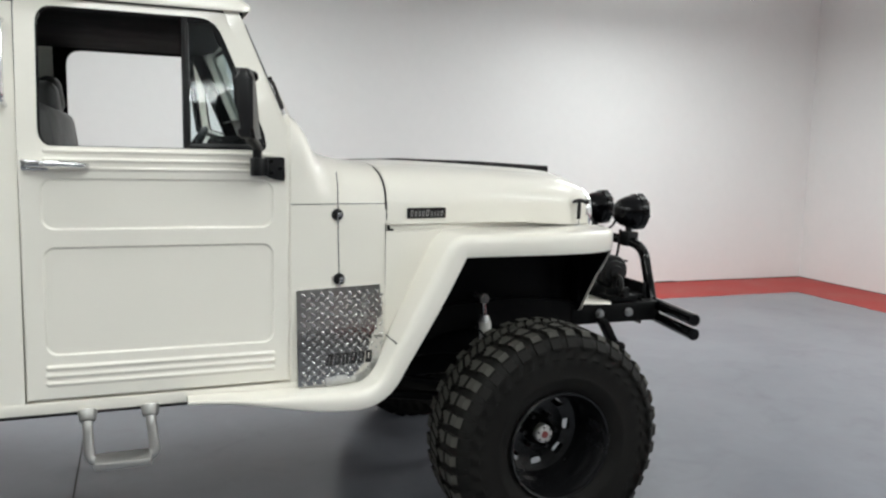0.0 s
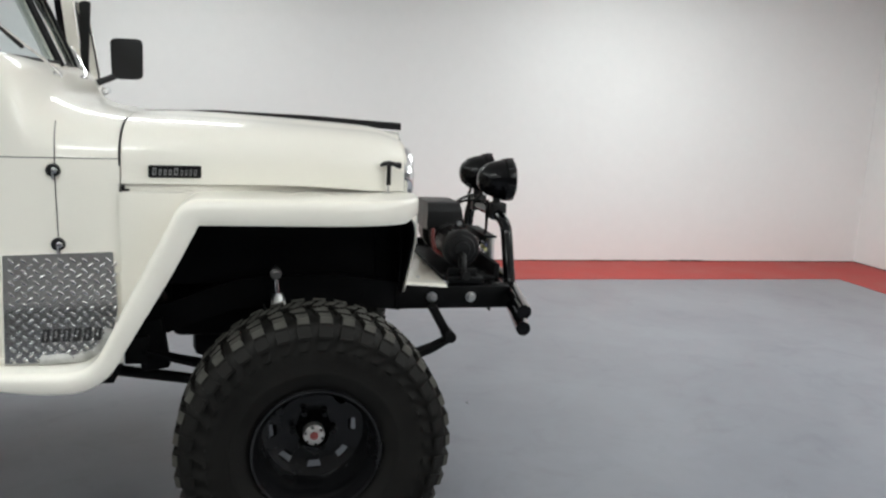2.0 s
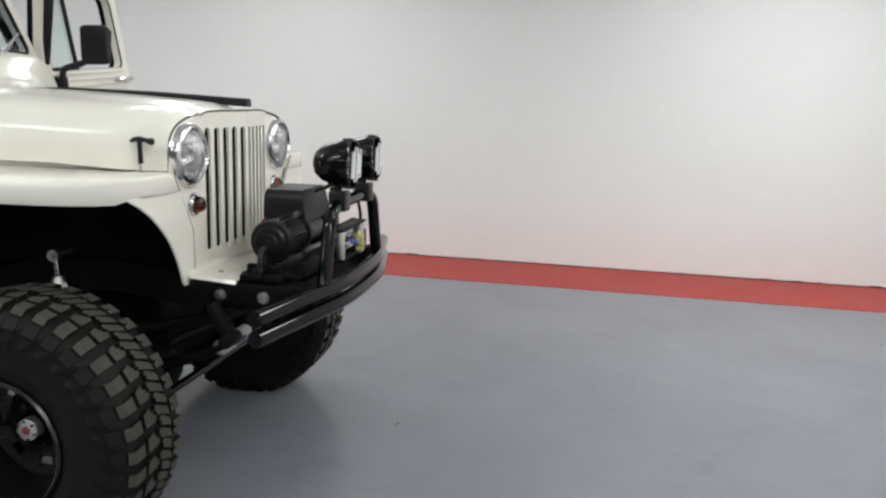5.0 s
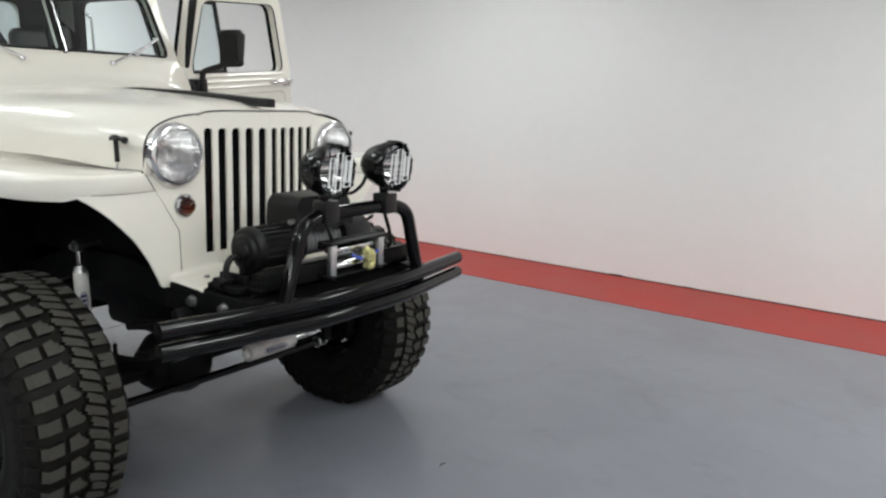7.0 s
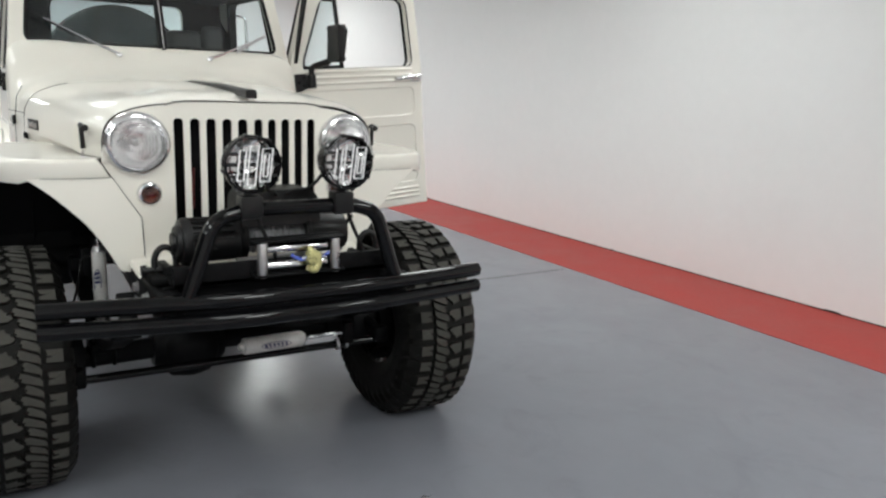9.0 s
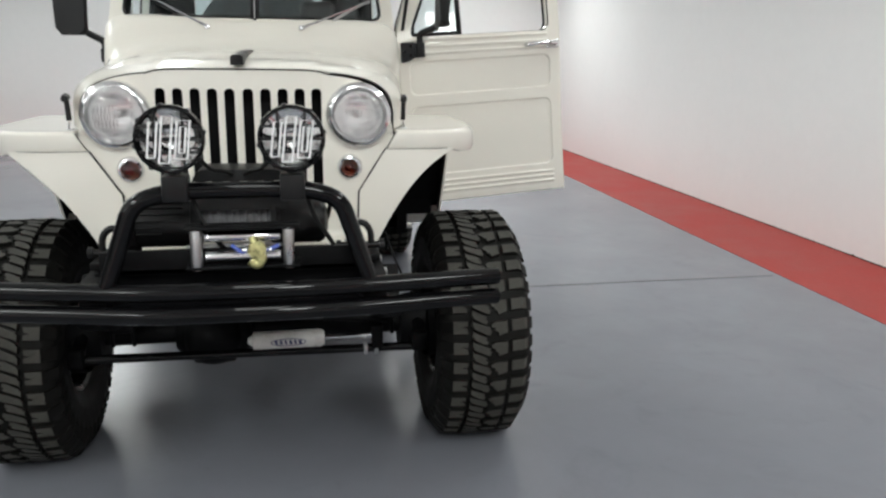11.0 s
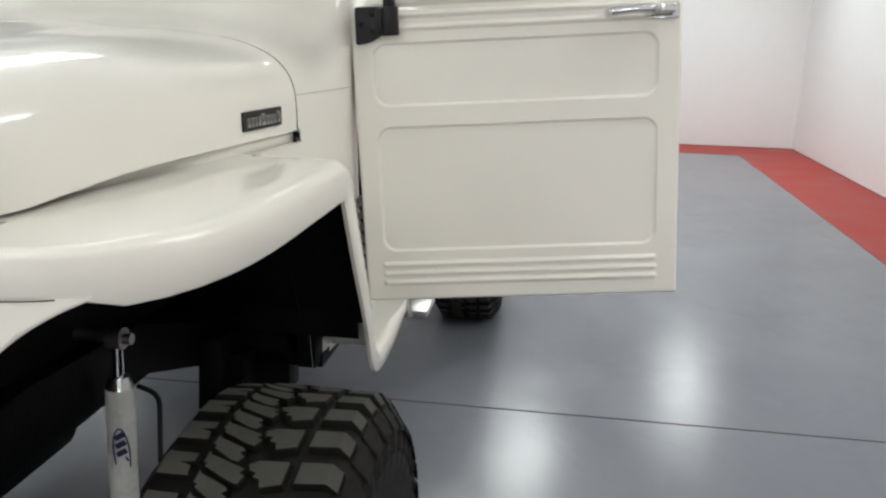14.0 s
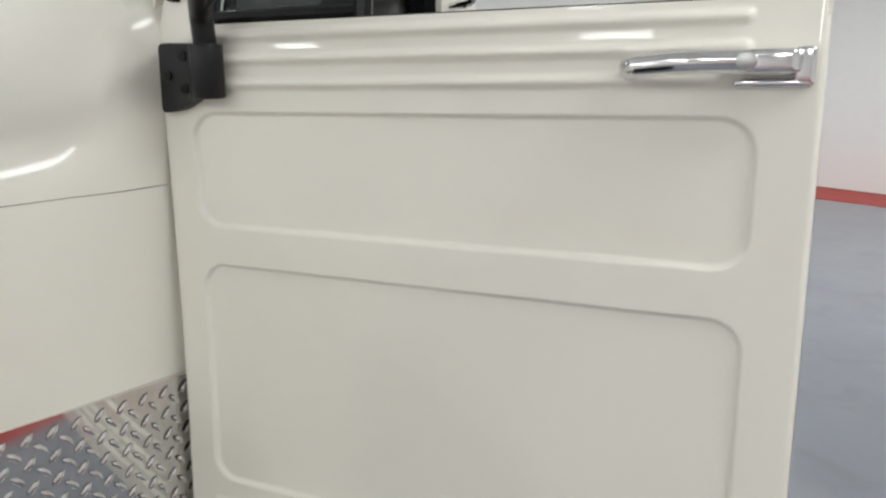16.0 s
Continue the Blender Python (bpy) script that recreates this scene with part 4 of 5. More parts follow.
    for uu, zz in ((0.034, 1.478), (0.064, 1.505), (0.064, 1.460)):
        part("bolt", mapped(cyl((uu, 0.706, zz), (uu, 0.712, zz), 0.007, seg=10), place), BLACK, dr)
    arm = rounded([(0.112, 0.716, 1.515), (0.112, 0.720, 1.560), (0.150 + mirror_out, 0.800, 1.592), (0.165 + mirror_out, 0.840, 1.620)], 0.03, 5)
    part("arm", mapped(tube(arm, 0.016, 12), place), SATIN, dr)
    part("arm", mapped(tube([(0.112, 0.722, 1.56), (0.15 + mirror_out, 0.78, 1.575), (0.168 + mirror_out, 0.845, 1.615)], 0.008, 8), place), SATIN, dr)
    head = plate(ring([(0.790, 1.582), (0.935, 1.582), (0.940, 1.778), (0.790, 1.778)], 0.030, 5), [], lambda a, b, d: (d, a, b), (0.150, 0.190))
    ed = [e for e in head.edges if e.calc_face_angle(0) > 0.8]
    bmesh.ops.bevel(head, geom=ed, offset=0.012, segments=3, profile=0.5, affect="EDGES")
    moved(head, pose(mirror_out, 0, 0) @ pose(0.165, 0.865, 0) @ pose(0, 0, 0, 0, 0, mirror_turn) @ pose(-0.175, -0.865, 0))
    part("mirror", mapped(head, place), SATIN, dr, "black rectangular side mirror")
    return dr


RIGHT_LINES = ((0.0, 0.0), (1.27, 1.27), (1.431, 1.426), (1.48, 1.465), (1.548, 1.524), (1.938, 1.958), (1.99, 1.999), (2.2, 2.2))


def door_right(u, w, z):
    """The closed door's belt line sits a little lower than the open one's."""
    for (a, p), (b, q) in zip(RIGHT_LINES, RIGHT_LINES[1:]):
        if a <= z <= b:
            return (-1.022 - u, -w, p + (q - p) * (z - a) / (b - a))
    return (-1.022 - u, -w, z)


_turn = Vector((0.06418, 0.0435, -1.46735))
_pivot = Vector((-1.018, 0.712, 1.10))
DOOR_SWING = Matrix.Translation(_pivot + Vector((0.0121, -0.0029, 0.0219))) @ Matrix.Rotation(_turn.length, 4, _turn.normalized()) @ Matrix.Translation(-_pivot)


def door_left(u, w, z):
    return tuple(DOOR_SWING @ Vector((-1.022 - u, w + 0.018, z)))


def cab():
    sill_z = 0.690
    for s in (-1, 1):
        prof = [(side_y(0.69) - 0.06, 0.698), (side_y(0.69) + 0.002, 0.698), (side_y(0.69) + 0.006, 0.685), (side_y(0.69) + 0.003, 0.662), (side_y(0.69) - 0.01, 0.655), (side_y(0.69) - 0.10, 0.655)]
        part("rocker", grid([[(x, s * y, z) for y, z in prof] for x in (-2.10, -1.6, -0.99, -0.952)], caps=True), CREAM, truck, "cream sill under the door", angle=25)
        # pillar behind the door
        def at(a, b, d):
            return (a, s * (side_y(b) + d), b)
        part("rear_pillar", plate([(-1.868, 0.69), (-1.868, 1.995), (-2.02, 1.995), (-2.04, 0.69)], [], at, (0.0, -0.05)), CREAM, truck)
        part("grab_rail", tube(rounded([(-1.895, s * 0.66, 1.645), (-1.895, s * 0.728, 1.655), (-1.895, s * 0.715, 1.895), (-1.895, s * 0.64, 1.905)], 0.03, 4), 0.009, 10), CHROME, truck, "chrome grab rail")
        # hanging step
        st = part("side_step", tube(rounded([(-1.687, s * 0.68, 0.665), (-1.687, s * 0.735, 0.632), (-1.682, s * 0.765, 0.505), (-1.478, s * 0.765, 0.505), (-1.494, s * 0.735, 0.632), (-1.494, s * 0.68, 0.665)], 0.03, 5), 0.0165, 12), CAST, truck, "cast aluminium hanging step under the door")
        part("tread", box(-1.668, -1.492, min(s * 0.735, s * 0.835), max(s * 0.735, s * 0.835), 0.494, 0.522, 0.010), CAST, st)
        for x in (-1.687, -1.494):
            part("socket", cyl((x, s * 0.712, 0.662), (x, s * 0.732, 0.630), 0.031, 0.024, seg=16, bevel=0.004), CAST, st)
    # roof
    rows = []
    for x, k in ((-1.150, 0.0), (-1.146, 0.35), (-1.19, 0.8), (-1.3, 1.0), (-1.9, 1.0), (-2.01, 0.8), (-2.045, 0.35), (-2.03, 0.0)):
        row = []
        for i in range(25):
            a = math.pi * i / 24
            row.append((x, -0.655 * math.copysign(abs(math.cos(a)) ** 0.45, math.cos(a)), 1.990 + (0.105 * k) * math.sin(a) ** 0.5))
        rows.append(row)
    part("roof", grid(rows), CREAM, truck, "cream steel cab roof")
    for s in (-1, 1):
        part("drip_rail", tube([(-1.16, s * 0.640, 1.998), (-1.5, s * 0.646, 2.000), (-2.04, s * 0.640, 1.998)], 0.010, 8), CREAM, truck)
    part("headliner", box(-2.02, -1.17, -0.632, 0.632, 1.962, 1.992, 0.004), TRIM_BLACK, truck)
    # rear wall with window
    outer = [(-0.695, 0.66), (0.695, 0.66), (0.632, 1.995), (-0.632, 1.995)]
    hole = ring([(-0.39, 1.60), (0.352, 1.60), (0.352, 1.93), (-0.39, 1.93)], 0.06, 5)
    rw = part("rear_wall", plate(outer, [hole], lambda a, b, d: (d, a, b), (-2.045, -2.01)), CREAM, truck)
    part("rear_trim", plate([(a * 0.995, b) for a, b in outer], [hole], lambda a, b, d: (d, a, b), (-2.006, -1.994)), TRIM_BLACK, truck)
    part("rear_pane", plate([p.to_tuple() for p in hole], [], lambda a, b, d: (d, a, b), (-2.025, -2.03)), GLASS, truck, "clear rear window glass").visible_shadow = False
    part("cab_floor", box(-2.01, -0.70, -0.68, 0.69, 0.640, 0.672), CHASSIS, truck)
    part("inner_firewall", box(-0.93, -0.91, -0.60, 0.60, 0.68, 1.40), TRIM_BLACK, truck)
    part("dashboard", box(-1.20, -1.04, -0.60, 0.60, 1.34, 1.575, 0.03, 3), TRIM_BLACK, truck, "black dashboard")
    for s in (-1, 1):
        opening = ring([(-1.816, 0.70), (-1.816, 1.955), (-1.265, 1.955), (-1.10, 1.56), (-1.075, 1.50), (-1.075, 0.70)], [0.01, 0.07, 0.05, 0.06, 0.05, 0.01], 5)
        around = [(-1.995, 0.68), (-1.995, 1.985), (-1.195, 1.985), (-1.035, 1.57), (-1.035, 0.68)]
        part("door_surround", plate(around, [opening], lambda a, b, d: (a, s * (d - 0.06 * max(0.0, b - 1.5)), b), (0.655, 0.615)), TRIM_BLACK, truck, "black trimmed door opening")
    # bench with two headrests
    seat = part("bench_seat", box(-1.84, -1.38, -0.60, 0.60, 0.98, 1.14, 0.05, 3), VINYL, truck, "grey vinyl bench seat")
    back = moved(box(-0.07, 0.07, -0.58, 0.58, 0.0, 0.61, 0.05, 3), pose(-1.775, 0, 1.06, 0, -8, 0))
    part("backrest", back, VINYL, seat)
    for y, w, z in ((0.50, 0.066, 1.655), (0.325, 0.10, 1.62)):
        part("headrest", moved(box(-0.05, 0.05, -w, w, 0.0, 0.17, 0.045, 4), pose(-1.862, y, z, 0, -8, 0)), VINYL, seat)
    wheel_m = pose(-1.33, 0.33, 1.44, 0, -58, 0)
    sw = part("steering_wheel", moved(tube([(0.20 * math.cos(a), 0.20 * math.sin(a), 0) for a in [2 * math.pi * i / 40 for i in range(41)]], 0.013, 10, caps=False), wheel_m), SATIN, truck, "black steering wheel")
    for a in (0.5, 2.64, 4.71):
        part("spoke", moved(tube([(0.03 * math.cos(a), 0.03 * math.sin(a), -0.02), (0.195 * math.cos(a), 0.195 * math.sin(a), 0)], 0.008, 8), wheel_m), SATIN, sw)
    part("column", moved(cyl((0, 0, -0.35), (0, 0, 0.0), 0.028, seg=16), wheel_m), SATIN, sw)


def bed():
    """Load bed behind the cab."""
    b = part("load_bed", box(-4.10, -2.09, -0.62, 0.62, 0.86, 0.92, 0.01), CREAM, truck, "cream steel load bed")
    for s in (-1, 1):
        part("bed_side", box(-4.10, -2.09, min(s * 0.62, s * 0.655), max(s * 0.62, s * 0.655), 0.86, 1.42, 0.012), CREAM, b)
        part("bed_rail", tube([(-4.10, s * 0.64, 1.425), (-2.09, s * 0.64, 1.425)], 0.024, 10), CREAM, b)
        arch = [(-3.0 + 0.52 * math.cos(a), 0.66 + 0.52 * math.sin(a)) for a in [math.pi * i / 16 for i in range(17)]]
        rows = [[(x, s * y, z) for y in (0.62, 0.74, 0.80, 0.815)] for x, z in arch]
        for r in rows:
            r[3] = (-3.0 + (r[3][0] + 3.0) * 0.93, r[3][1], 0.66 + (r[3][2] - 0.66) * 0.93)
        part("rear_fender", grid(rows), CREAM, b)
    part("headboard", box(-2.12, -2.09, -0.655, 0.655, 0.86, 1.42, 0.01), CREAM, b)
    part("tailgate", box(-4.13, -4.10, -0.655, 0.655, 0.86, 1.42, 0.01), CREAM, b)


def spare_wheel():
    """Spare tyre carried upright against the front of the load bed."""
    m = pose(-2.30, 0.005, 1.50)
    prof = [(0.20, 0.10), (0.25, 0.13), (0.32, 0.14), (0.40, 0.125), (0.432, 0.10), (0.438, 0.06), (0.438, -0.06), (0.432, -0.10), (0.40, -0.125), (0.32, -0.14), (0.25, -0.13), (0.20, -0.10)]
    sp = part("spare_tyre", moved(lathe(prof, 56, "x", closed=True), m), RUBBER, truck, "black spare tyre standing in the load bed")
    part("spare_rim", moved(lathe([(0.0, 0.02), (0.08, 0.02), (0.15, 0.05), (0.205, 0.09)], 36, "x"), m), BLACK, sp)
    part("carrier", box(-2.34, -2.26, -0.06, 0.07, 0.91, 1.36, 0.008), CHASSIS, sp)


spare_wheel()
hood_bar()
for _s in (-1, 1):
    headlamp(_s)
    marker_lamp(_s)
    hood_latch(_s)
    hood_badge(_s)
    fender(_s)
    tread_plate(_s)
cowl()
windshield()
door("door", door_right, "closed cream passenger door", truck, 0.842, -20, 0.0)
LEFT_DOOR = door("door", door_left, "open cream driver door", truck, 0.885, 0, 0.034)
cab()
bed()
# black pad on the hinge side of the open door's window frame
_pad = plate(ring([(-1.042, 1.605), (-1.012, 1.605), (-1.000, 1.968), (-1.052, 1.968)], [0.01, 0.01, 0.012, 0.03], 4), [],
             lambda a, b, d: (a, d + 0.06 * (b - 1.57) / 0.4, b), (0.700, 0.714))
part("hinge_pad", _pad, SEAL, LEFT_DOOR, "black rubber pad on the hinge edge")


# ---- wheels ----
TYRE_R, TYRE_W = 0.450, 0.332


def tyre_bmesh():
    """Carcass with a stepped, slanted pattern pressed into the shoulders; axis y, outer side at -y."""
    h = TYRE_W / 2
    base = TYRE_BASE
    prof = [(0.200, 0.78), (0.222, 0.88), (0.240, 0.955), (0.262, 0.985), (0.268, 1.0), (0.276, 1.0), (0.282, 0.99), (0.315, 1.02), (0.345, 1.015), (0.352, 1.0), (0.365, 0.985), (0.380, 0.965),
            (0.396, 0.94), (0.410, 0.90), (base - 0.012, 0.85), (base - 0.003, 0.76), (base, 0.30), (base, 0.0)]
    full = [(r, -y) for r, y in prof] + [(r, y) for r, y in reversed(prof[:-1])]
    seg = TREADS * 6
    rows = []
    for i in range(seg):
        row = []
        for r, y in full:
            lug = 0.0
            if 0.345 < r < 0.415:
                k = (i + int((r - 0.345) * 60)) % 6
                lug = (0.007 if k in (1, 2, 3) else 0.0) if r > 0.35 else (0.004 if k in (0, 1, 2, 4) else 0.0)
            a = 2 * math.pi * i / seg
            yy = y * h + math.copysign(lug, y)
            row.append((r * math.cos(a), yy, r * math.sin(a)))
        rows.append(row)
    return grid(rows, close_u=True)


TREADS = 38
TYRE_BASE = 0.437


def tread_mesh(pts, top, low, dusty=True):
    """One rubber lug. pts: (pitch fraction, share of the half width) corners; top, low: radii."""
    h, st = TYRE_W / 2, 2 * math.pi / TREADS
    pts = [(a * st, y * h) for a, y in pts]
    n = len(pts)
    ca, cy = sum(p[0] for p in pts) / n, sum(p[1] for p in pts) / n
    verts, faces = [], []
    for k, (rad, sh) in enumerate(((low, 1.05), (top - 0.0025, 1.0), (top, 0.96))):
        for a, y in pts:
            a2, y2 = ca + (a - ca) * sh, cy + (y - cy) * sh
            r = rad - (1.25 if k else 0.8) * max(0.0, abs(y2) - h * 0.775)
            verts.append((r * math.cos(a2), y2, r * math.sin(a2)))
    for ring_k in (0, n):
        for k in range(n):
            j = (k + 1) % n
            faces.append((ring_k + k, ring_k + j, ring_k + n + j, ring_k + n + k))
    faces.append(tuple(2 * n + k for k in range(n)))
    me = bpy.data.meshes.new("tread_block")
    me.from_pydata(verts, [], faces)
    bm = bmesh.new()
    bm.from_mesh(me)
    bmesh.ops.recalc_face_normals(bm, faces=bm.faces[:])
    bm.to_mesh(me)
    bm.free()
    me.materials.append(RUBBER)
    me.materials.append(TREAD)
    me.polygons.foreach_set("material_index", [0] * (2 * n) + [1 if dusty else 0])
    return me


def tread_rows():
    """Outer shoulder lug, outer block, toothed block, two slanted centre bars, notched inner block, inner lug."""
    b, R = TYRE_BASE, TYRE_R
    return [
        tread_mesh([(0.00, -0.88), (-0.06, -1.03), (0.60, -1.03), (0.60, -0.88)], R - 0.002, b - 0.016, False),
        tread_mesh([(-0.02, -0.865), (0.00, -0.77), (0.04, -0.48), (0.60, -0.48), (0.54, -0.77), (0.54, -0.865)], R, b - 0.006),
        tread_mesh([(0.08, -0.39), (0.12, -0.10), (0.24, -0.02), (0.40, -0.05), (0.44, -0.12), (0.56, -0.10), (0.60, -0.17), (0.80, -0.20), (0.66, -0.39)], R + 0.001, b - 0.004),
        tread_mesh([(0.00, 0.39), (0.09, 0.36), (0.34, 0.04), (0.40, -0.02), (0.50, 0.02), (0.56, -0.04), (0.78, 0.00), (0.72, 0.09), (0.42, 0.37), (0.34, 0.36), (0.30, 0.40)], R + 0.002, b - 0.004),
        tread_mesh([(0.50, 0.39), (0.59, 0.36), (0.84, 0.09), (0.92, 0.06), (1.00, 0.10), (1.08, 0.04), (1.24, 0.08), (1.20, 0.16), (0.92, 0.37), (0.84, 0.36), (0.80, 0.40)], R + 0.002, b - 0.004),
        tread_mesh([(0.02, 0.80), (0.06, 0.48), (0.28, 0.48), (0.34, 0.62), (0.40, 0.50), (0.66, 0.48), (0.64, 0.80)], R - 0.001, b - 0.006),
        tread_mesh([(0.06, 0.80), (0.60, 0.80), (0.64, 1.02), (0.04, 1.02)], R - 0.003, b - 0.016, False),
    ]


def wheel(parent):
    """Outer side at -y, axle at the origin."""
    w = bpy.data.objects.new("wheel", None)
    scene.collection.objects.link(w)
    w.parent = parent
    tyre = tyre_bmesh()
    part("tyre", tyre, RUBBER, w, "chunky black mud-terrain tyre with dusty tread", angle=30)
    for i in range(TREADS):
        for k, lug in enumerate(tread_rows_made):
            ob = new("shoulder_lug" if k in (0, 6) else "tread_block", lug)
            ob.parent = w
            ob.rotation_euler = (0, -2 * math.pi * i / TREADS, 0)
    h = TYRE_W / 2
    rim = lathe([(0.200, -h * 0.80), (0.212, -h * 0.84), (0.216, -h * 0.90), (0.210, -h * 0.95), (0.203, -h * 0.93), (0.198, -h * 0.84), (0.186, -h * 0.74), (0.180, -h * 0.30), (0.176, -h * 0.05), (0.172, h * 0.40), (0.19, h * 0.78), (0.205, h * 0.84)], 56, "y")
    part("rim", rim, RIM_BLACK, w, "deep black steel rim")
    # disc with six windows
    holes = []
    for i in range(8):
        a = 2 * math.pi * (i + 0.5) / 8
        pts = [(0.151, -0.17), (0.151, 0.17), (0.124, 0.15), (0.124, -0.15)]
        loop = []
        for r, d in pts:
            loop.append((r * math.cos(a + d), r * math.sin(a + d)))
        holes.append(ring(loop, 0.006, 2))

    def at(a, b, d):
        r = math.hypot(a, b)
        return (a, d + 0.030 * smooth_step(0.06, 0.11, r) - 0.02 * smooth_step(0.12, 0.18, r), b)
    disc = plate(ellipse(0, 0, 0.176, 0.176, 48), holes, at, (0.026, 0.036))
    part("disc", disc, RIM_BLACK, w)
    part("brake_drum", lathe([(0.0, 0.075), (0.128, 0.075), (0.138, 0.083), (0.138, 0.17)], 32, "y"), CHASSIS, w)
    hub = part("hub", lathe([(0.0, 0.016), (0.034, 0.016), (0.046, 0.022), (0.050, 0.050)], 24, "y"), CHASSIS, w)
    part("hub_cap", lathe([(0.0, -0.022), (0.030, -0.022), (0.036, -0.018), (0.037, 0.020)], 24, "y"), CAP_METAL, w, "bright hub cap with a red dial")
    part("dial", lathe([(0.0, -0.0235), (0.014, -0.0235), (0.0145, -0.022)], 20, "y"), MARK_RED, w)
    for i in range(6):
        a = 2 * math.pi * i / 6
        part("cap_screw", cyl((0.030 * math.cos(a), -0.019, 0.030 * math.sin(a)), (0.030 * math.cos(a), -0.0255, 0.030 * math.sin(a)), 0.0042, seg=8), MARK_BLACK, w)
        a += 0.3
        part("lug_nut", cyl((0.070 * math.cos(a), 0.046, 0.070 * math.sin(a)), (0.070 * math.cos(a), 0.014, 0.070 * math.sin(a)), 0.010, seg=6), SATIN, w)
    return w


WHEEL_Z = 0.428
WHEEL_YR, WHEEL_YL = 0.795, 0.832
tread_rows_made = tread_rows()
_w = wheel(truck)
_w.matrix_basis = pose(-0.031, -WHEEL_YR, WHEEL_Z, 0, 20, 0)
for _x, _y, _turn in ((0.0, WHEEL_YL, 180), (-3.0, -WHEEL_YR, 0), (-3.0, WHEEL_YL, 180)):
    _c = copy_thing(_w, pose(_x, _y, WHEEL_Z, 0, 0, _turn))

# ---- chassis under the truck ----
def chassis():
    for s in (-1, 1):
        y0, y1 = sorted((s * 0.355, s * 0.428))
        rail = part("frame_rail", box(0.30, 0.78, y0, y1, 0.765, 0.856, 0.006), CHASSIS, truck, "black steel frame rail")
        mid = [(-4.0, 0.70), (-0.75, 0.70), (-0.55, 0.74), (-0.30, 0.83), (0.05, 0.85), (0.32, 0.815)]
        rows = [[(x, y0 + 0.006, z - 0.055), (x, y1 - 0.006, z - 0.055), (x, y1 - 0.006, z + 0.055), (x, y0 + 0.006, z + 0.055)] for x, z in mid]
        part("rail_arch", grid(rows, close_v=True, caps=True), CHASSIS, rail, smooth=False)
        for x in (0.446, 0.603):
            part("bolt", cyl((x, s * 0.427, 0.812), (x, s * 0.446, 0.812), 0.017, seg=6, bevel=0.003), STEEL, rail, "bright hexagon bolt")
            part("bolt_washer", cyl((x, s * 0.427, 0.812), (x, s * 0.431, 0.812), 0.021, seg=20), STEEL, rail)
        # leaf spring with its shackle
        sp = part("leaf_spring", grid([[(x, s * 0.49 - 0.03, z), (x, s * 0.49 + 0.03, z), (x, s * 0.49 + 0.03, z + t), (x, s * 0.49 - 0.03, z + t)] for x, z, t in
                  ((-0.62, 0.640, 0.010), (-0.5, 0.60, 0.016), (-0.3, 0.545, 0.028), (-0.1, 0.505, 0.045), (0.1, 0.505, 0.045), (0.28, 0.550, 0.034), (0.44, 0.615, 0.022), (0.51, 0.655, 0.018))], close_v=True, caps=True), CHASSIS, truck, "black leaf spring", smooth=False)
        part("shackle", merged(moved(box(-0.017, 0.017, -0.03, 0.03, -0.12, 0.02, 0.008), pose(0.445, s * 0.47, 0.775, 0, -30, 0)), cyl((0.505, s * 0.435, 0.674), (0.505, s * 0.53, 0.674), 0.023, seg=18, bevel=0.004)), CHASSIS, sp)
        part("hanger", box(-0.68, -0.60, min(s * 0.40, s * 0.52), max(s * 0.40, s * 0.52), 0.60, 0.70, 0.008), CHASSIS, sp)
        # shock absorber
        top, low = Vector((-0.156, s * 0.463, 0.918)), Vector((-0.118, s * 0.466, 0.47))
        d = (low - top).normalized()
        sh = part("shock_absorber", cyl(top + d * 0.095, low + d * 0.012, 0.0265, seg=22, bevel=0.004), WHITE_ENAMEL, truck, "off-white shock absorber with a chrome rod")
        part("rod", cyl(top, top + d * 0.15, 0.010, seg=12), CHROME, sh)
        part("collar", cyl(top + d * 0.076, top + d * 0.099, 0.019, 0.0265, seg=18), STEEL, sh)
        part("eye", moved(lathe([(0.010, -0.014), (0.021, -0.014), (0.021, 0.014), (0.010, 0.014)], 20, "y", closed=True), Matrix.Translation(top)), STEEL, sh)
        part("eye_bolt", cyl(top + Vector((0, s * 0.03, 0)), top - Vector((0, s * 0.12, 0)), 0.011, seg=10), STEEL, sh)
        face = Matrix.Translation(top + d * 0.215) @ pose(0, 0, 0, 0, 4.8, 0) @ pose(0, 0, 0, 0, 0, s * 28) @ pose(0.0268, 0, 0)
        oval = [(0.0, 0.014 * math.cos(a), 0.052 * math.sin(a)) for a in [2 * math.pi * k / 24 for k in range(25)]]
        part("label_ring", moved(tube(oval, 0.0016, 6, caps=False), face), MARK_NAVY, sh)
        for k in range(5):
            part("label_bar", moved(box(-0.001, 0.001, -0.0095, 0.0095, -0.0055, 0.0055), face @ pose(0, 0, -0.036 + k * 0.018, 22, 0, 0)), MARK_NAVY, sh)
        # knuckle and brake drum behind the wheel
        kn = part("knuckle", lathe([(0.0, -0.10), (0.10, -0.10), (0.115, -0.07), (0.115, 0.0), (0.085, 0.03), (0.06, 0.08), (0.05, 0.14)], 28, "y"), CHASSIS, truck)
        kn.matrix_basis = pose(-0.028, s * 0.66, WHEEL_Z, 0, 0, 180 if s < 0 else 0)
        part("brake_hose", tube(rounded([(-0.20, s * 0.47, 0.80), (-0.19, s * 0.52, 0.79), (-0.10, s * 0.56, 0.66), (-0.03, s * 0.63, 0.52)], 0.05, 6), 0.005, 8), SEAL, truck, "thin black brake hose")
        part("lower_link", tube([(-1.05, s * 0.42, 0.60), (-0.05, s * 0.50, 0.47)], 0.020, 12), CHASSIS, truck)
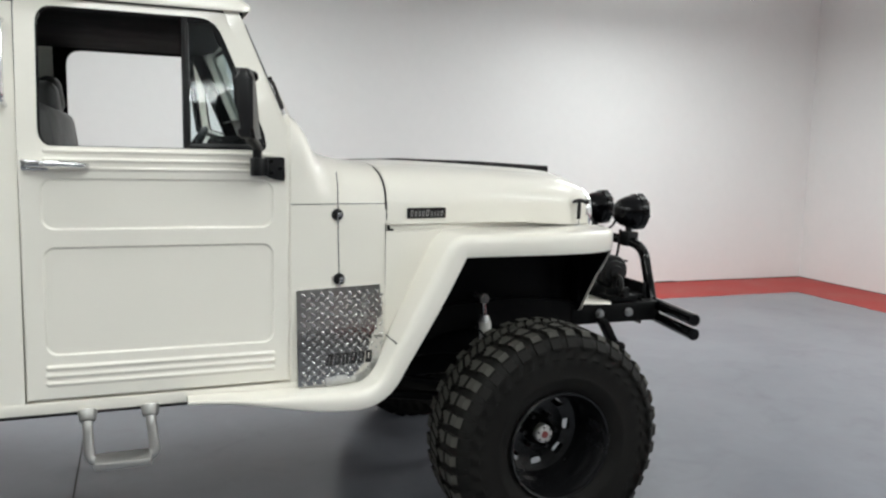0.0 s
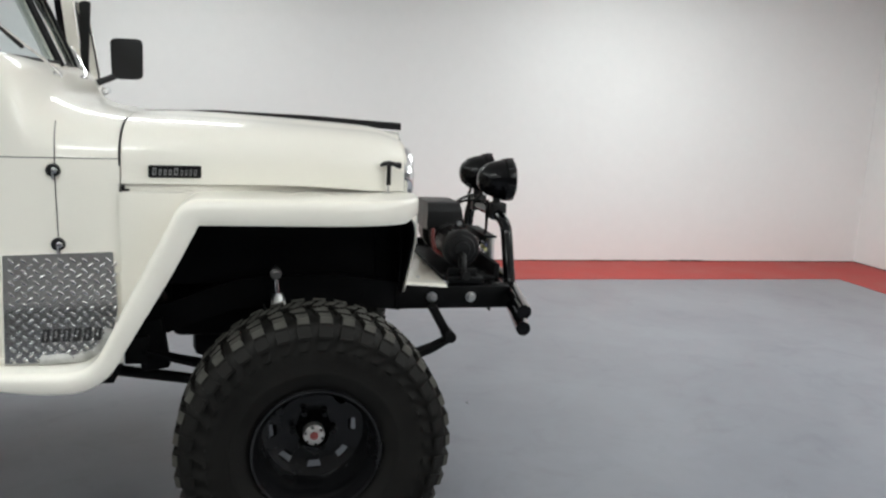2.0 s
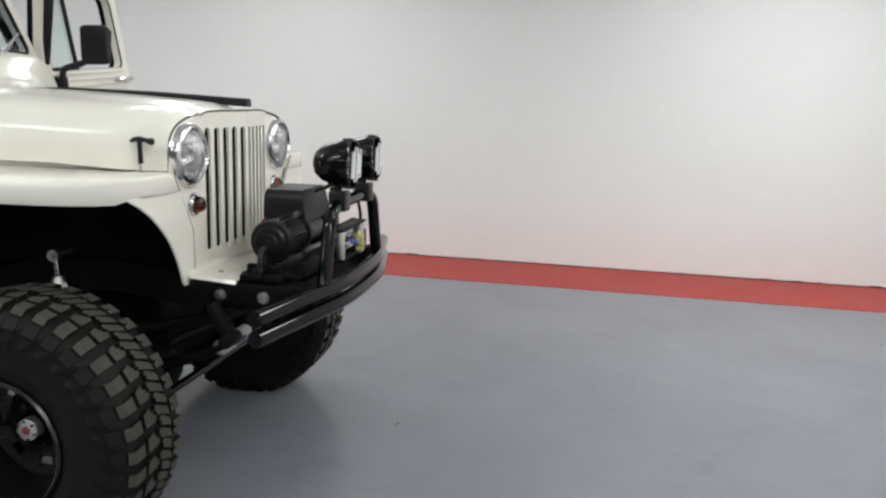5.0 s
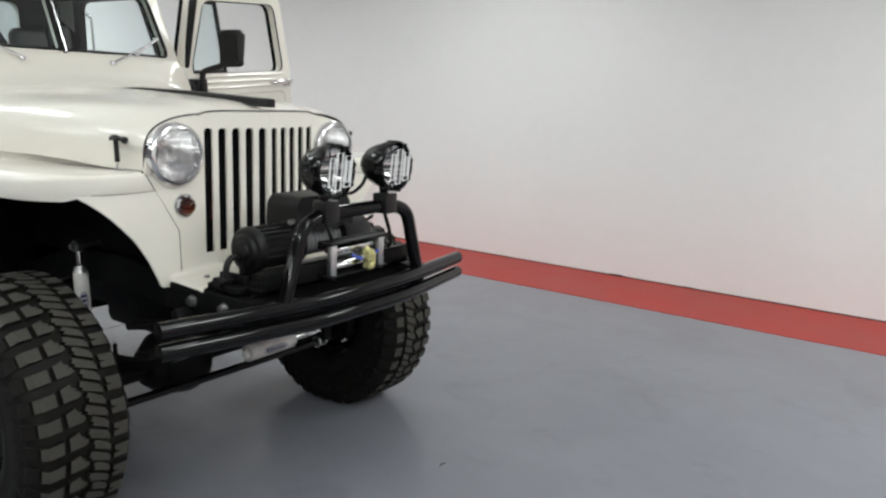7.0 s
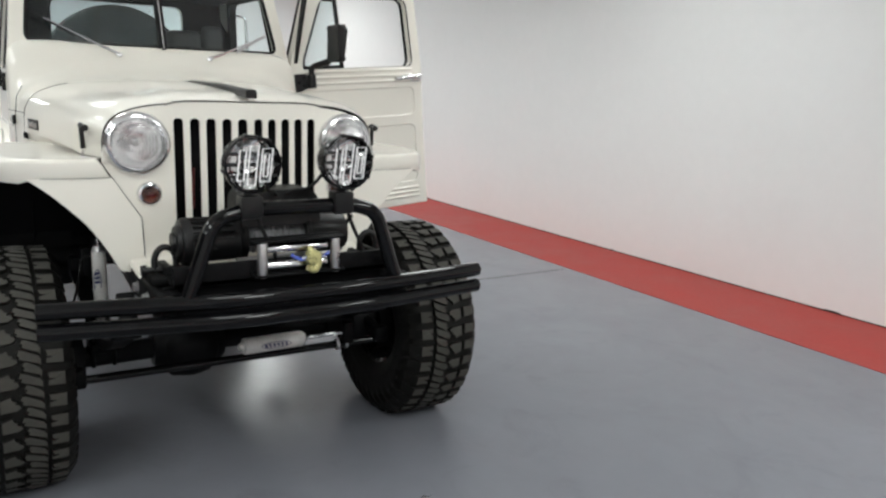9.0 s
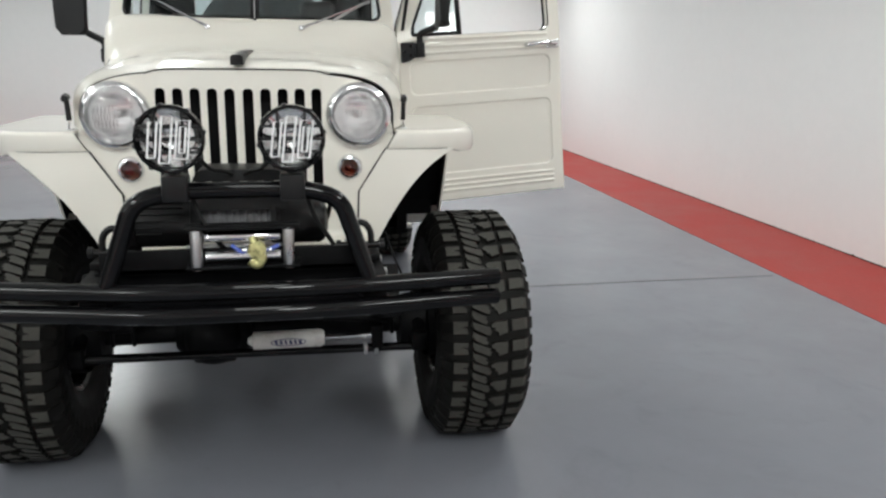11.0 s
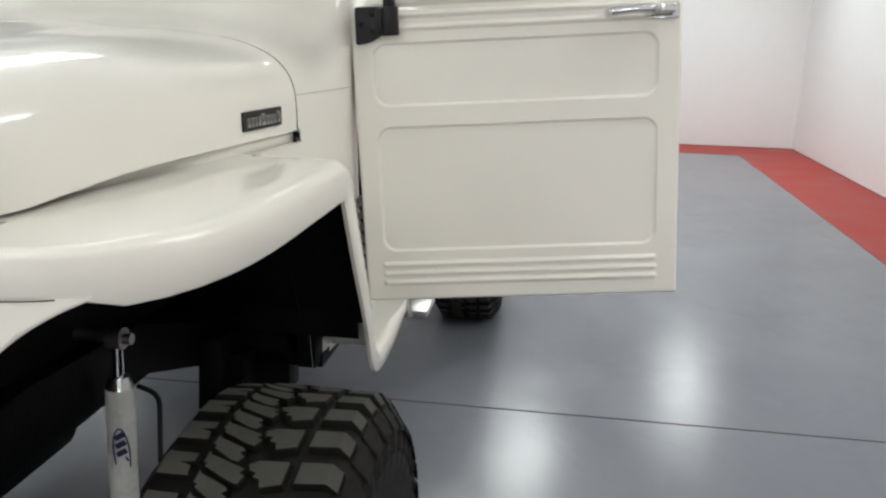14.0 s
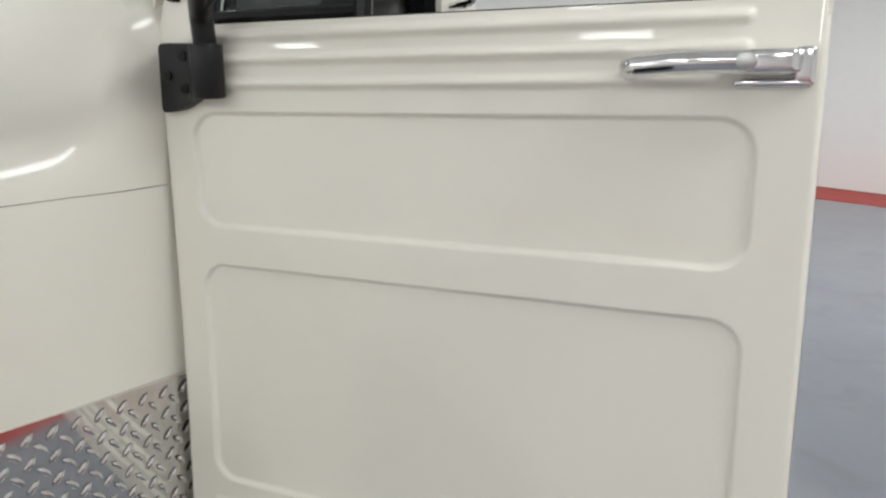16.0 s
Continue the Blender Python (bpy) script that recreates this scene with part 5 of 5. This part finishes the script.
        part("cross_bracket", box(-0.78, -0.70, min(s * 0.40, s * 0.60), max(s * 0.40, s * 0.60), 0.56, 0.76, 0.008), CHASSIS, truck)
    for x in (0.36, -0.75, -2.0, -3.6):
        part("crossmember", box(x - 0.04, x + 0.04, -0.36, 0.36, 0.70 if x < 0 else 0.775, 0.76 if x < 0 else 0.85, 0.008), CHASSIS, truck)
    for x in (-0.028, -3.0):
        ax = part("axle", cyl((x, -0.66, WHEEL_Z), (x, 0.66, WHEEL_Z), 0.042, seg=18), CHASSIS, truck, "black axle housing")
        dif = lathe([(0.0, -0.15), (0.07, -0.14), (0.125, -0.07), (0.135, 0.0), (0.125, 0.07), (0.07, 0.14), (0.0, 0.15)], 24, "y")
        part("differential", moved(dif, Matrix.Translation((x, -0.16, WHEEL_Z))), CHASSIS, ax)
        part("diff_cover", moved(lathe([(0.0, 0.155), (0.05, 0.15), (0.09, 0.125), (0.11, 0.09)], 20, "x"), Matrix.Translation((x, -0.16, WHEEL_Z))), CHASSIS, ax)
    # tie rod and steering damper ahead of the axle
    tr = part("tie_rod", tube([(0.215, -0.60, 0.424), (0.22, -0.30, 0.422), (0.22, 0.60, 0.412)], 0.016, 12), BLACK, truck, "black tie rod")
    for y in (0.40, 0.44):
        part("clamp", cyl((0.22, y, 0.414), (0.22, y + 0.012, 0.414), 0.024, seg=16), STEEL, tr)
    for s in (-1, 1):
        part("rod_end", box(0.19, 0.25, s * 0.61 - 0.03, s * 0.61 + 0.03, 0.40, 0.47, 0.012), CHASSIS, tr)
    dm = part("steering_damper", tube([(0.225, -0.02, 0.466), (0.225, -0.005, 0.466), (0.225, 0.0, 0.466), (0.225, 0.24, 0.466), (0.225, 0.255, 0.466)], [0.012, 0.02, 0.033, 0.033, 0.024], 20), WHITE_ENAMEL, truck, "off-white steering damper")
    part("rod", cyl((0.225, 0.25, 0.466), (0.225, 0.44, 0.466), 0.010, seg=10), CHROME, dm)
    part("mount", box(0.20, 0.25, 0.43, 0.47, 0.418, 0.508, 0.006), CHASSIS, dm)
    oval = [(0.2585, 0.125 + 0.062 * math.cos(a), 0.466 + 0.013 * math.sin(a)) for a in [2 * math.pi * k / 24 for k in range(25)]]
    part("label_ring", tube(oval, 0.0015, 6, caps=False), MARK_NAVY, dm)
    for k in range(6):
        part("label_bar", moved(box(-0.001, 0.001, -0.0045, 0.0045, -0.0075, 0.0075), pose(0.2582, 0.082 + k * 0.017, 0.466, 20, 0, 0)), MARK_NAVY, dm)
    # clutter round the front axle
    for s in (-1, 1):
        sp = part("spring_perch", box(-0.10, 0.05, s * 0.49 - 0.045, s * 0.49 + 0.045, 0.455, 0.50, 0.01), CHASSIS, truck)
        for x in (-0.08, 0.03):
            for o in (-0.038, 0.038):
                part("u_bolt", tube([(x, s * 0.49 + o, 0.40), (x, s * 0.49 + o, 0.58)], 0.008, 8), CHASSIS, sp)
        part("steering_arm", tube(rounded([(-0.02, s * 0.60, 0.46), (0.08, s * 0.63, 0.45), (0.21, s * 0.61, 0.43)], 0.05, 4), 0.026, 10), CHASSIS, truck)
        part("lower_mount", box(-0.19, -0.06, min(s * 0.40, s * 0.46), max(s * 0.40, s * 0.46), 0.42, 0.49, 0.008), CHASSIS, truck)
        part("radius_bracket", moved(box(-0.05, 0.05, -0.03, 0.03, -0.14, 0.05, 0.012), pose(-0.60, s * 0.45, 0.70, 0, -8, 0)), CHASSIS, truck)
    part("track_bar", tube([(0.10, -0.44, 0.66), (0.12, 0.0, 0.58), (0.10, 0.46, 0.49)], 0.018, 10), CHASSIS, truck)
    part("oil_pan", box(-0.48, 0.10, -0.17, 0.15, 0.50, 0.64, 0.04), CHASSIS, truck)
    part("steering_box", box(0.16, 0.28, 0.27, 0.36, 0.62, 0.76, 0.02), CHASSIS, truck)
    part("drag_link", tube([(0.16, 0.50, 0.50), (0.20, -0.35, 0.60)], 0.014, 10), CHASSIS, truck)
    part("engine_block", box(-0.55, 0.12, -0.26, 0.26, 0.62, 1.28, 0.03), CHASSIS, truck)
    part("gearbox", box(-1.5, -0.6, -0.16, 0.16, 0.52, 0.72, 0.04), CHASSIS, truck)


chassis()


# ---- front bumper, winch and spot lamps ----
def bumper():
    b = None
    for z, dx in ((0.836, 0.0), (0.773, 0.006)):
        pts = rounded([(0.716, -0.756, z), (0.818 + dx, -0.22, z - 0.002), (0.826 + dx, 0.02, z), (0.814 + dx, 0.26, z - 0.004), (0.702, 0.780, z - 0.022)], 0.16, 8)
        bm = tube(pts, 0.0265, 18)
        if b is None:
            b = part("bumper", bm, BLACK, truck, "gloss black double-tube front bumper")
        else:
            part("lower_tube", bm, BLACK, b)
    part("front_panel", box(0.690, 0.698, -0.40, 0.40, 0.745, 0.866, 0.002, 1), CHASSIS, b)
    for y in (-0.395, 0.395):
        part("bumper_bracket", box(0.66, 0.772, y - 0.03, y + 0.03, 0.765, 0.845, 0.006), CHASSIS, b)
    hoop = rounded([(0.790, -0.350, 0.838), (0.785, -0.265, 1.083), (0.777, -0.16, 1.112), (0.777, 0.20, 1.112), (0.780, 0.296, 1.083), (0.778, 0.379, 0.834)], 0.085, 8)
    part("hoop", tube(hoop, 0.0245, 16), BLACK, b, "gloss black tube hoop over the winch")
    for y in (-0.148, 0.164):
        part("clamp_block", box(0.748, 0.812, y - 0.034, y + 0.034, 1.085, 1.158, 0.006), SATIN, b, "black clamp block")


def spot_lamp(y, turn):
    """Round spot lamp with a wire-like stone guard, facing +x."""
    m = pose(0.783, y, 1.257, 0, 0, turn)
    shell = [(0.0, -0.098), (0.022, -0.096), (0.044, -0.086), (0.064, -0.062), (0.076, -0.03), (0.083, 0.0), (0.086, 0.02), (0.086, 0.030), (0.081, 0.034), (0.078, 0.026)]
    sp = part("spot_lamp", moved(lathe(shell, 40, "x"), m), BLACK, truck, "round black spot lamp behind a stone guard")
    part("reflector", moved(lathe([(0.0, -0.050), (0.02, -0.047), (0.04, -0.037), (0.06, -0.018), (0.078, 0.014)], 40, "x"), m), MIRROR, sp)
    part("lens", moved(lathe([(0.0, 0.034), (0.04, 0.032), (0.078, 0.022), (0.078, 0.019), (0.04, 0.028), (0.0, 0.030)], 36, "x"), m), HEAD_LENS, sp, "clear glass lens").visible_shadow = False
    gd = part("stone_guard", moved(lathe([(0.089, 0.012), (0.091, 0.03), (0.090, 0.047), (0.084, 0.052), (0.081, 0.046), (0.083, 0.03)], 40, "x"), m), BLACK, sp, "black moulded stone guard")
    for k in (-1, 0, 1):
        c = k * 0.034
        e = math.sqrt(0.083 ** 2 - c * c)
        part("guard_bar", moved(tube([(0.046, -e, c), (0.056, -e * 0.4, c), (0.056, e * 0.4, c), (0.046, e, c)], 0.0042, 8), m), SATIN, sp)
    for k in (-0.036, 0.036):
        e = math.sqrt(0.083 ** 2 - k * k)
        part("guard_rib", moved(tube([(0.046, k, -e), (0.054, k, 0), (0.046, k, e)], 0.003, 8), m), SATIN, sp)
    for i in range(8):
        a = 2 * math.pi * i / 8 + 0.2
        part("clip", moved(box(0.018, 0.050, -0.006, 0.006, 0.086, 0.094, 0.002), m @ Matrix.Rotation(a, 4, "X")), SATIN, sp)
    # white outline strokes printed on the guard
    def stroke(pts, closed=True):
        o = [Vector((0.061, a, b)) for a, b in pts]
        return moved(tube(o + ([o[0]] if closed else []), 0.0030, 6, caps=not closed), m)
    for c, w, e in ((-0.040, 0.010, 0.046), (-0.006, 0.013, 0.060), (0.036, 0.016, 0.050), (0.036, 0.007, 0.034)):
        pts = [(c - w - e * 0.12, -e), (c + w - e * 0.12, -e), (c + w + e * 0.12, e), (c - w + e * 0.12, e)]
        part("printed_mark", stroke(pts), MARK_WHITE, sp, "white printed outline")
    # foot and cable
    part("foot", moved(tube([(-0.012, 0, -0.118), (-0.010, 0, -0.095), (-0.008, 0, -0.078)], [0.024, 0.016, 0.020], 14), m), SATIN, sp)
    e = 1 if y < 0 else -1
    part("cable", tube(rounded([(0.715, y + e * 0.03, 1.225), (0.728, y + e * 0.062, 1.190), (0.705, y + e * 0.092, 1.156), (0.672, y + e * 0.12, 1.152), (0.640, y + e * 0.14, 1.135)], 0.03, 5), 0.0062, 8), SEAL, sp)
    part("cable", tube(rounded([(0.742, y + 0.025, 1.165), (0.744, y + 0.035, 1.09), (0.752, y + 0.06, 1.02), (0.735, y + 0.10, 0.955), (0.70, y + 0.115, 0.925)], 0.04, 5), 0.0068, 8), SEAL, sp)


def winch():
    base = part("winch", box(0.498, 0.735, -0.375, 0.375, 0.866, 0.884, 0.004), CHASSIS, truck, "black electric winch on its mounting plate")
    part("front_lip", box(0.715, 0.735, -0.375, 0.375, 0.866, 0.935, 0.004), CHASSIS, base)
    X, Z = 0.585, 0.985
    motor = part("motor", lathe([(0.0, -0.150), (0.030, -0.150), (0.034, -0.140), (0.052, -0.138), (0.058, -0.126), (0.072, -0.124), (0.078, -0.115), (0.078, -0.095), (0.071, -0.092), (0.071, 0.06), (0.078, 0.062), (0.078, 0.085), (0.0, 0.085)], 32, "y"), SATIN, base, "black winch motor")
    motor.matrix_basis = pose(X, -0.196, Z)
    for k in range(10):
        a = math.pi * (0.1 + 0.09 * k)
        part("motor_fin", moved(box(-0.003, 0.003, -0.10, 0.04, 0.068, 0.077, 0.001), pose(X, -0.196, Z) @ Matrix.Rotation(a - math.pi * 0.5, 4, "Y")), SATIN, base)
    gear = part("gear_housing", lathe([(0.0, -0.075), (0.078, -0.075), (0.080, -0.06), (0.070, -0.05), (0.070, 0.07), (0.060, 0.085), (0.030, 0.095), (0.0, 0.095)], 32, "y"), SATIN, base)
    gear.matrix_basis = pose(X, 0.170, Z)
    part("clutch_lever", tube([(X, 0.262, Z), (X + 0.02, 0.272, Z + 0.04), (X + 0.05, 0.272, Z + 0.06)], 0.007, 8), SATIN, base)
    # drum wound with rope
    prof = []
    for i in range(49):
        y = -0.125 + 0.238 * i / 48
        prof.append((0.050 + (0.0035 if i % 4 in (1, 2) else -0.002), y))
    part("rope_drum", moved(lathe([(0.0, -0.125)] + prof + [(0.0, 0.113)], 36, "y"), Matrix.Translation((X, 0, Z))), GREY_ROPE, base, "drum of grey winch rope")
    for y in (-0.128, 0.116):
        part("flange", cyl((X, y - 0.005, Z), (X, y + 0.005, Z), 0.078, seg=32), SATIN, base)
    for dz, dx in ((0.078, 0.03), (-0.065, 0.06)):
        part("tie_bar", cyl((X + dx, -0.15, Z + dz), (X + dx, 0.13, Z + dz), 0.011, seg=14), STEEL, base)
    # solenoid box above the drum
    bx = plate(ring([(-0.130, 1.030), (0.150, 1.030), (0.146, 1.120), (0.126, 1.146), (-0.105, 1.148), (-0.126, 1.122)], 0.02, 4), [], lambda a, b, d: (0.56 + (d - 0.56) * (1 - 1.6 * max(0.0, b - 1.06)) - 0.08 * (b - 1.05), a, b), (0.642, 0.478))
    part("control_box", bx, SATIN, base, "black moulded control box", angle=30)
    for y in (-0.16, -0.11):
        part("motor_cable", tube(rounded([(0.50, y, 1.04), (0.488, y - 0.04, 1.01), (0.492, y - 0.09, 0.965), (0.53, y - 0.09, 0.945)], 0.03, 5), 0.008, 8), RED if y < -0.15 else SEAL, base)
    for k in range(3):
        part("motor_slot", box(X + 0.060, X + 0.0735, -0.29, -0.215, Z - 0.022 + k * 0.018, Z - 0.016 + k * 0.018, 0.002, 1), SEAL, base)
    # roller fairlead
    fl = part("fairlead", merged(box(0.730, 0.745, -0.135, 0.178, 0.985, 1.012, 0.003), box(0.730, 0.745, -0.135, 0.178, 0.885, 0.905, 0.003), box(0.730, 0.79, -0.135, 0.178, 1.000, 1.008, 0.002), box(0.730, 0.79, -0.135, 0.178, 0.888, 0.896, 0.002)), CHASSIS, base, "roller fairlead with bright rollers")
    for y in (-0.106, 0.147):
        part("roller", cyl((0.772, y, 0.885), (0.772, y, 1.006), 0.0165, seg=18, bevel=0.003), STEEL, base)
    for z in (0.918, 0.975):
        part("roller", cyl((0.752, -0.085, z), (0.752, 0.125, z), 0.0150, seg=18, bevel=0.003), CHROME, base)
    hk = part("hook", tube(rounded([(0.785, 0.050, 0.975), (0.80, 0.058, 0.955), (0.80, 0.078, 0.925), (0.80, 0.062, 0.900), (0.80, 0.040, 0.915)], 0.02, 5), 0.013, 12), BRASS, base, "yellow-zinc winch hook")
    part("thimble", cyl((0.775, 0.060, 0.945), (0.81, 0.060, 0.945), 0.026, seg=20, bevel=0.006), BRASS, base)
    part("pin", cyl((0.79, 0.02, 0.942), (0.79, 0.10, 0.942), 0.009, seg=12), CHROME, base)
    part("blue_tie", tube(rounded([(0.775, -0.01, 0.955), (0.795, 0.02, 0.935), (0.79, 0.05, 0.955), (0.795, 0.09, 0.94), (0.785, 0.12, 0.955)], 0.015, 4), 0.006, 8), BLUE, base, "blue tie strap")


def recovery_shackle(s):
    y = s * 0.365
    base = part("tow_mount", merged(box(0.512, 0.66, y - 0.055, y + 0.055, 0.864, 0.886, 0.004), box(0.52, 0.64, y - 0.012, y + 0.012, 0.88, 0.915, 0.004)), CHASSIS, truck, "black tow shackle mount")
    bow = [(0.58, y + 0.034 * math.cos(a), 0.925 + 0.036 * max(0, math.sin(a)) + 0.01 * math.sin(a)) for a in [math.pi * i / 12 for i in range(13)]]
    bow = [(0.58, y + 0.034, 0.895)] + bow + [(0.58, y - 0.034, 0.895)]
    part("shackle_bow", tube(bow, 0.0105, 12), SATIN, base)
    part("shackle_pin", cyl((0.58, y - 0.062, 0.898), (0.58, y + 0.062, 0.898), 0.011, seg=14), SATIN, base)
    for q in (-0.06, 0.06):
        part("pin_head", cyl((0.58, y + q, 0.898), (0.58, y + q * 1.25, 0.898), 0.018, seg=14), SATIN, base)


bumper()
spot_lamp(-0.150, 0)
spot_lamp(0.166, 0)
winch()
for _s in (-1, 1):
    recovery_shackle(_s)


# ---- storage rack by the end wall ----
def storage_rack():
    rack = tagged(new("storage_rack"), "red steel storage rack holding brown cardboard boxes", "storage rack")
    for y in (-5.50, -7.90):
        for x in (-10.20, -10.68):
            part("post", box(x - 0.03, x + 0.03, y - 0.045, y + 0.045, 0.0, 2.6, 0.004, 1), RACK_RED, rack)
        for z in (0.5, 1.25, 2.0):
            part("cross_tie", box(-10.67, -10.21, y - 0.012, y + 0.012, z - 0.2, z - 0.17, 0.002, 1), RACK_RED, rack)
    for z in (0.32, 1.20, 2.08):
        for x in (-10.20, -10.68):
            part("beam", box(x - 0.02, x + 0.02, -7.86, -5.54, z - 0.09, z, 0.004, 1), RACK_RED, rack)
        part("shelf", box(-10.66, -10.22, -7.85, -5.55, z, z + 0.02, 0.003, 1), CARDBOARD, rack, "brown board shelf")
    return rack


def carton(x, y, z, a, b, c, turn):
    top = part("cardboard_box", box(-a / 2, a / 2, -b / 2, b / 2, 0, c, 0.004, 1), CARDBOARD, None)
    part("tape", box(-a / 2 - 0.0015, a / 2 + 0.0015, -0.025, 0.025, c * 0.72, c + 0.0015), BOX_TAPE, top, "paler packing tape")
    top.matrix_basis = pose(x, y, z, 0, 0, turn)
    tagged(top, "closed brown cardboard box on a red storage rack", "cardboard box", "boxes on the storage rack")


BOX_TAPE = surface("packing_tape", (0.48, 0.40, 0.28), 0.35, vary=0.1)
storage_rack()
for _z, _row in ((0.34, ((-5.60, 0.50, 0.50, 1), (-6.20, 0.55, 0.42, -2), (-6.85, 0.60, 0.55, 2))), (1.22, ((-5.60, 0.52, 0.62, -1), (-6.18, 0.50, 0.50, 2), (-6.80, 0.60, 0.58, 0)))):
    for _y, _b, _c, _turn in _row:
        carton(-10.44, _y - 0.25, _z, 0.42, _b, _c, _turn)

# small dark scuff on the floor before the truck
SCUFF = tube([(0.87, 0.455, 0.0), (0.862, 0.475, 0.001), (0.872, 0.492, 0.0), (0.866, 0.505, 0.0)], [0.001, 0.003, 0.002, 0.001], 6)
tagged(link("floor_scuff", SCUFF, GAP), "small dark scuff on the grey floor", "floor mark", kind="structure")
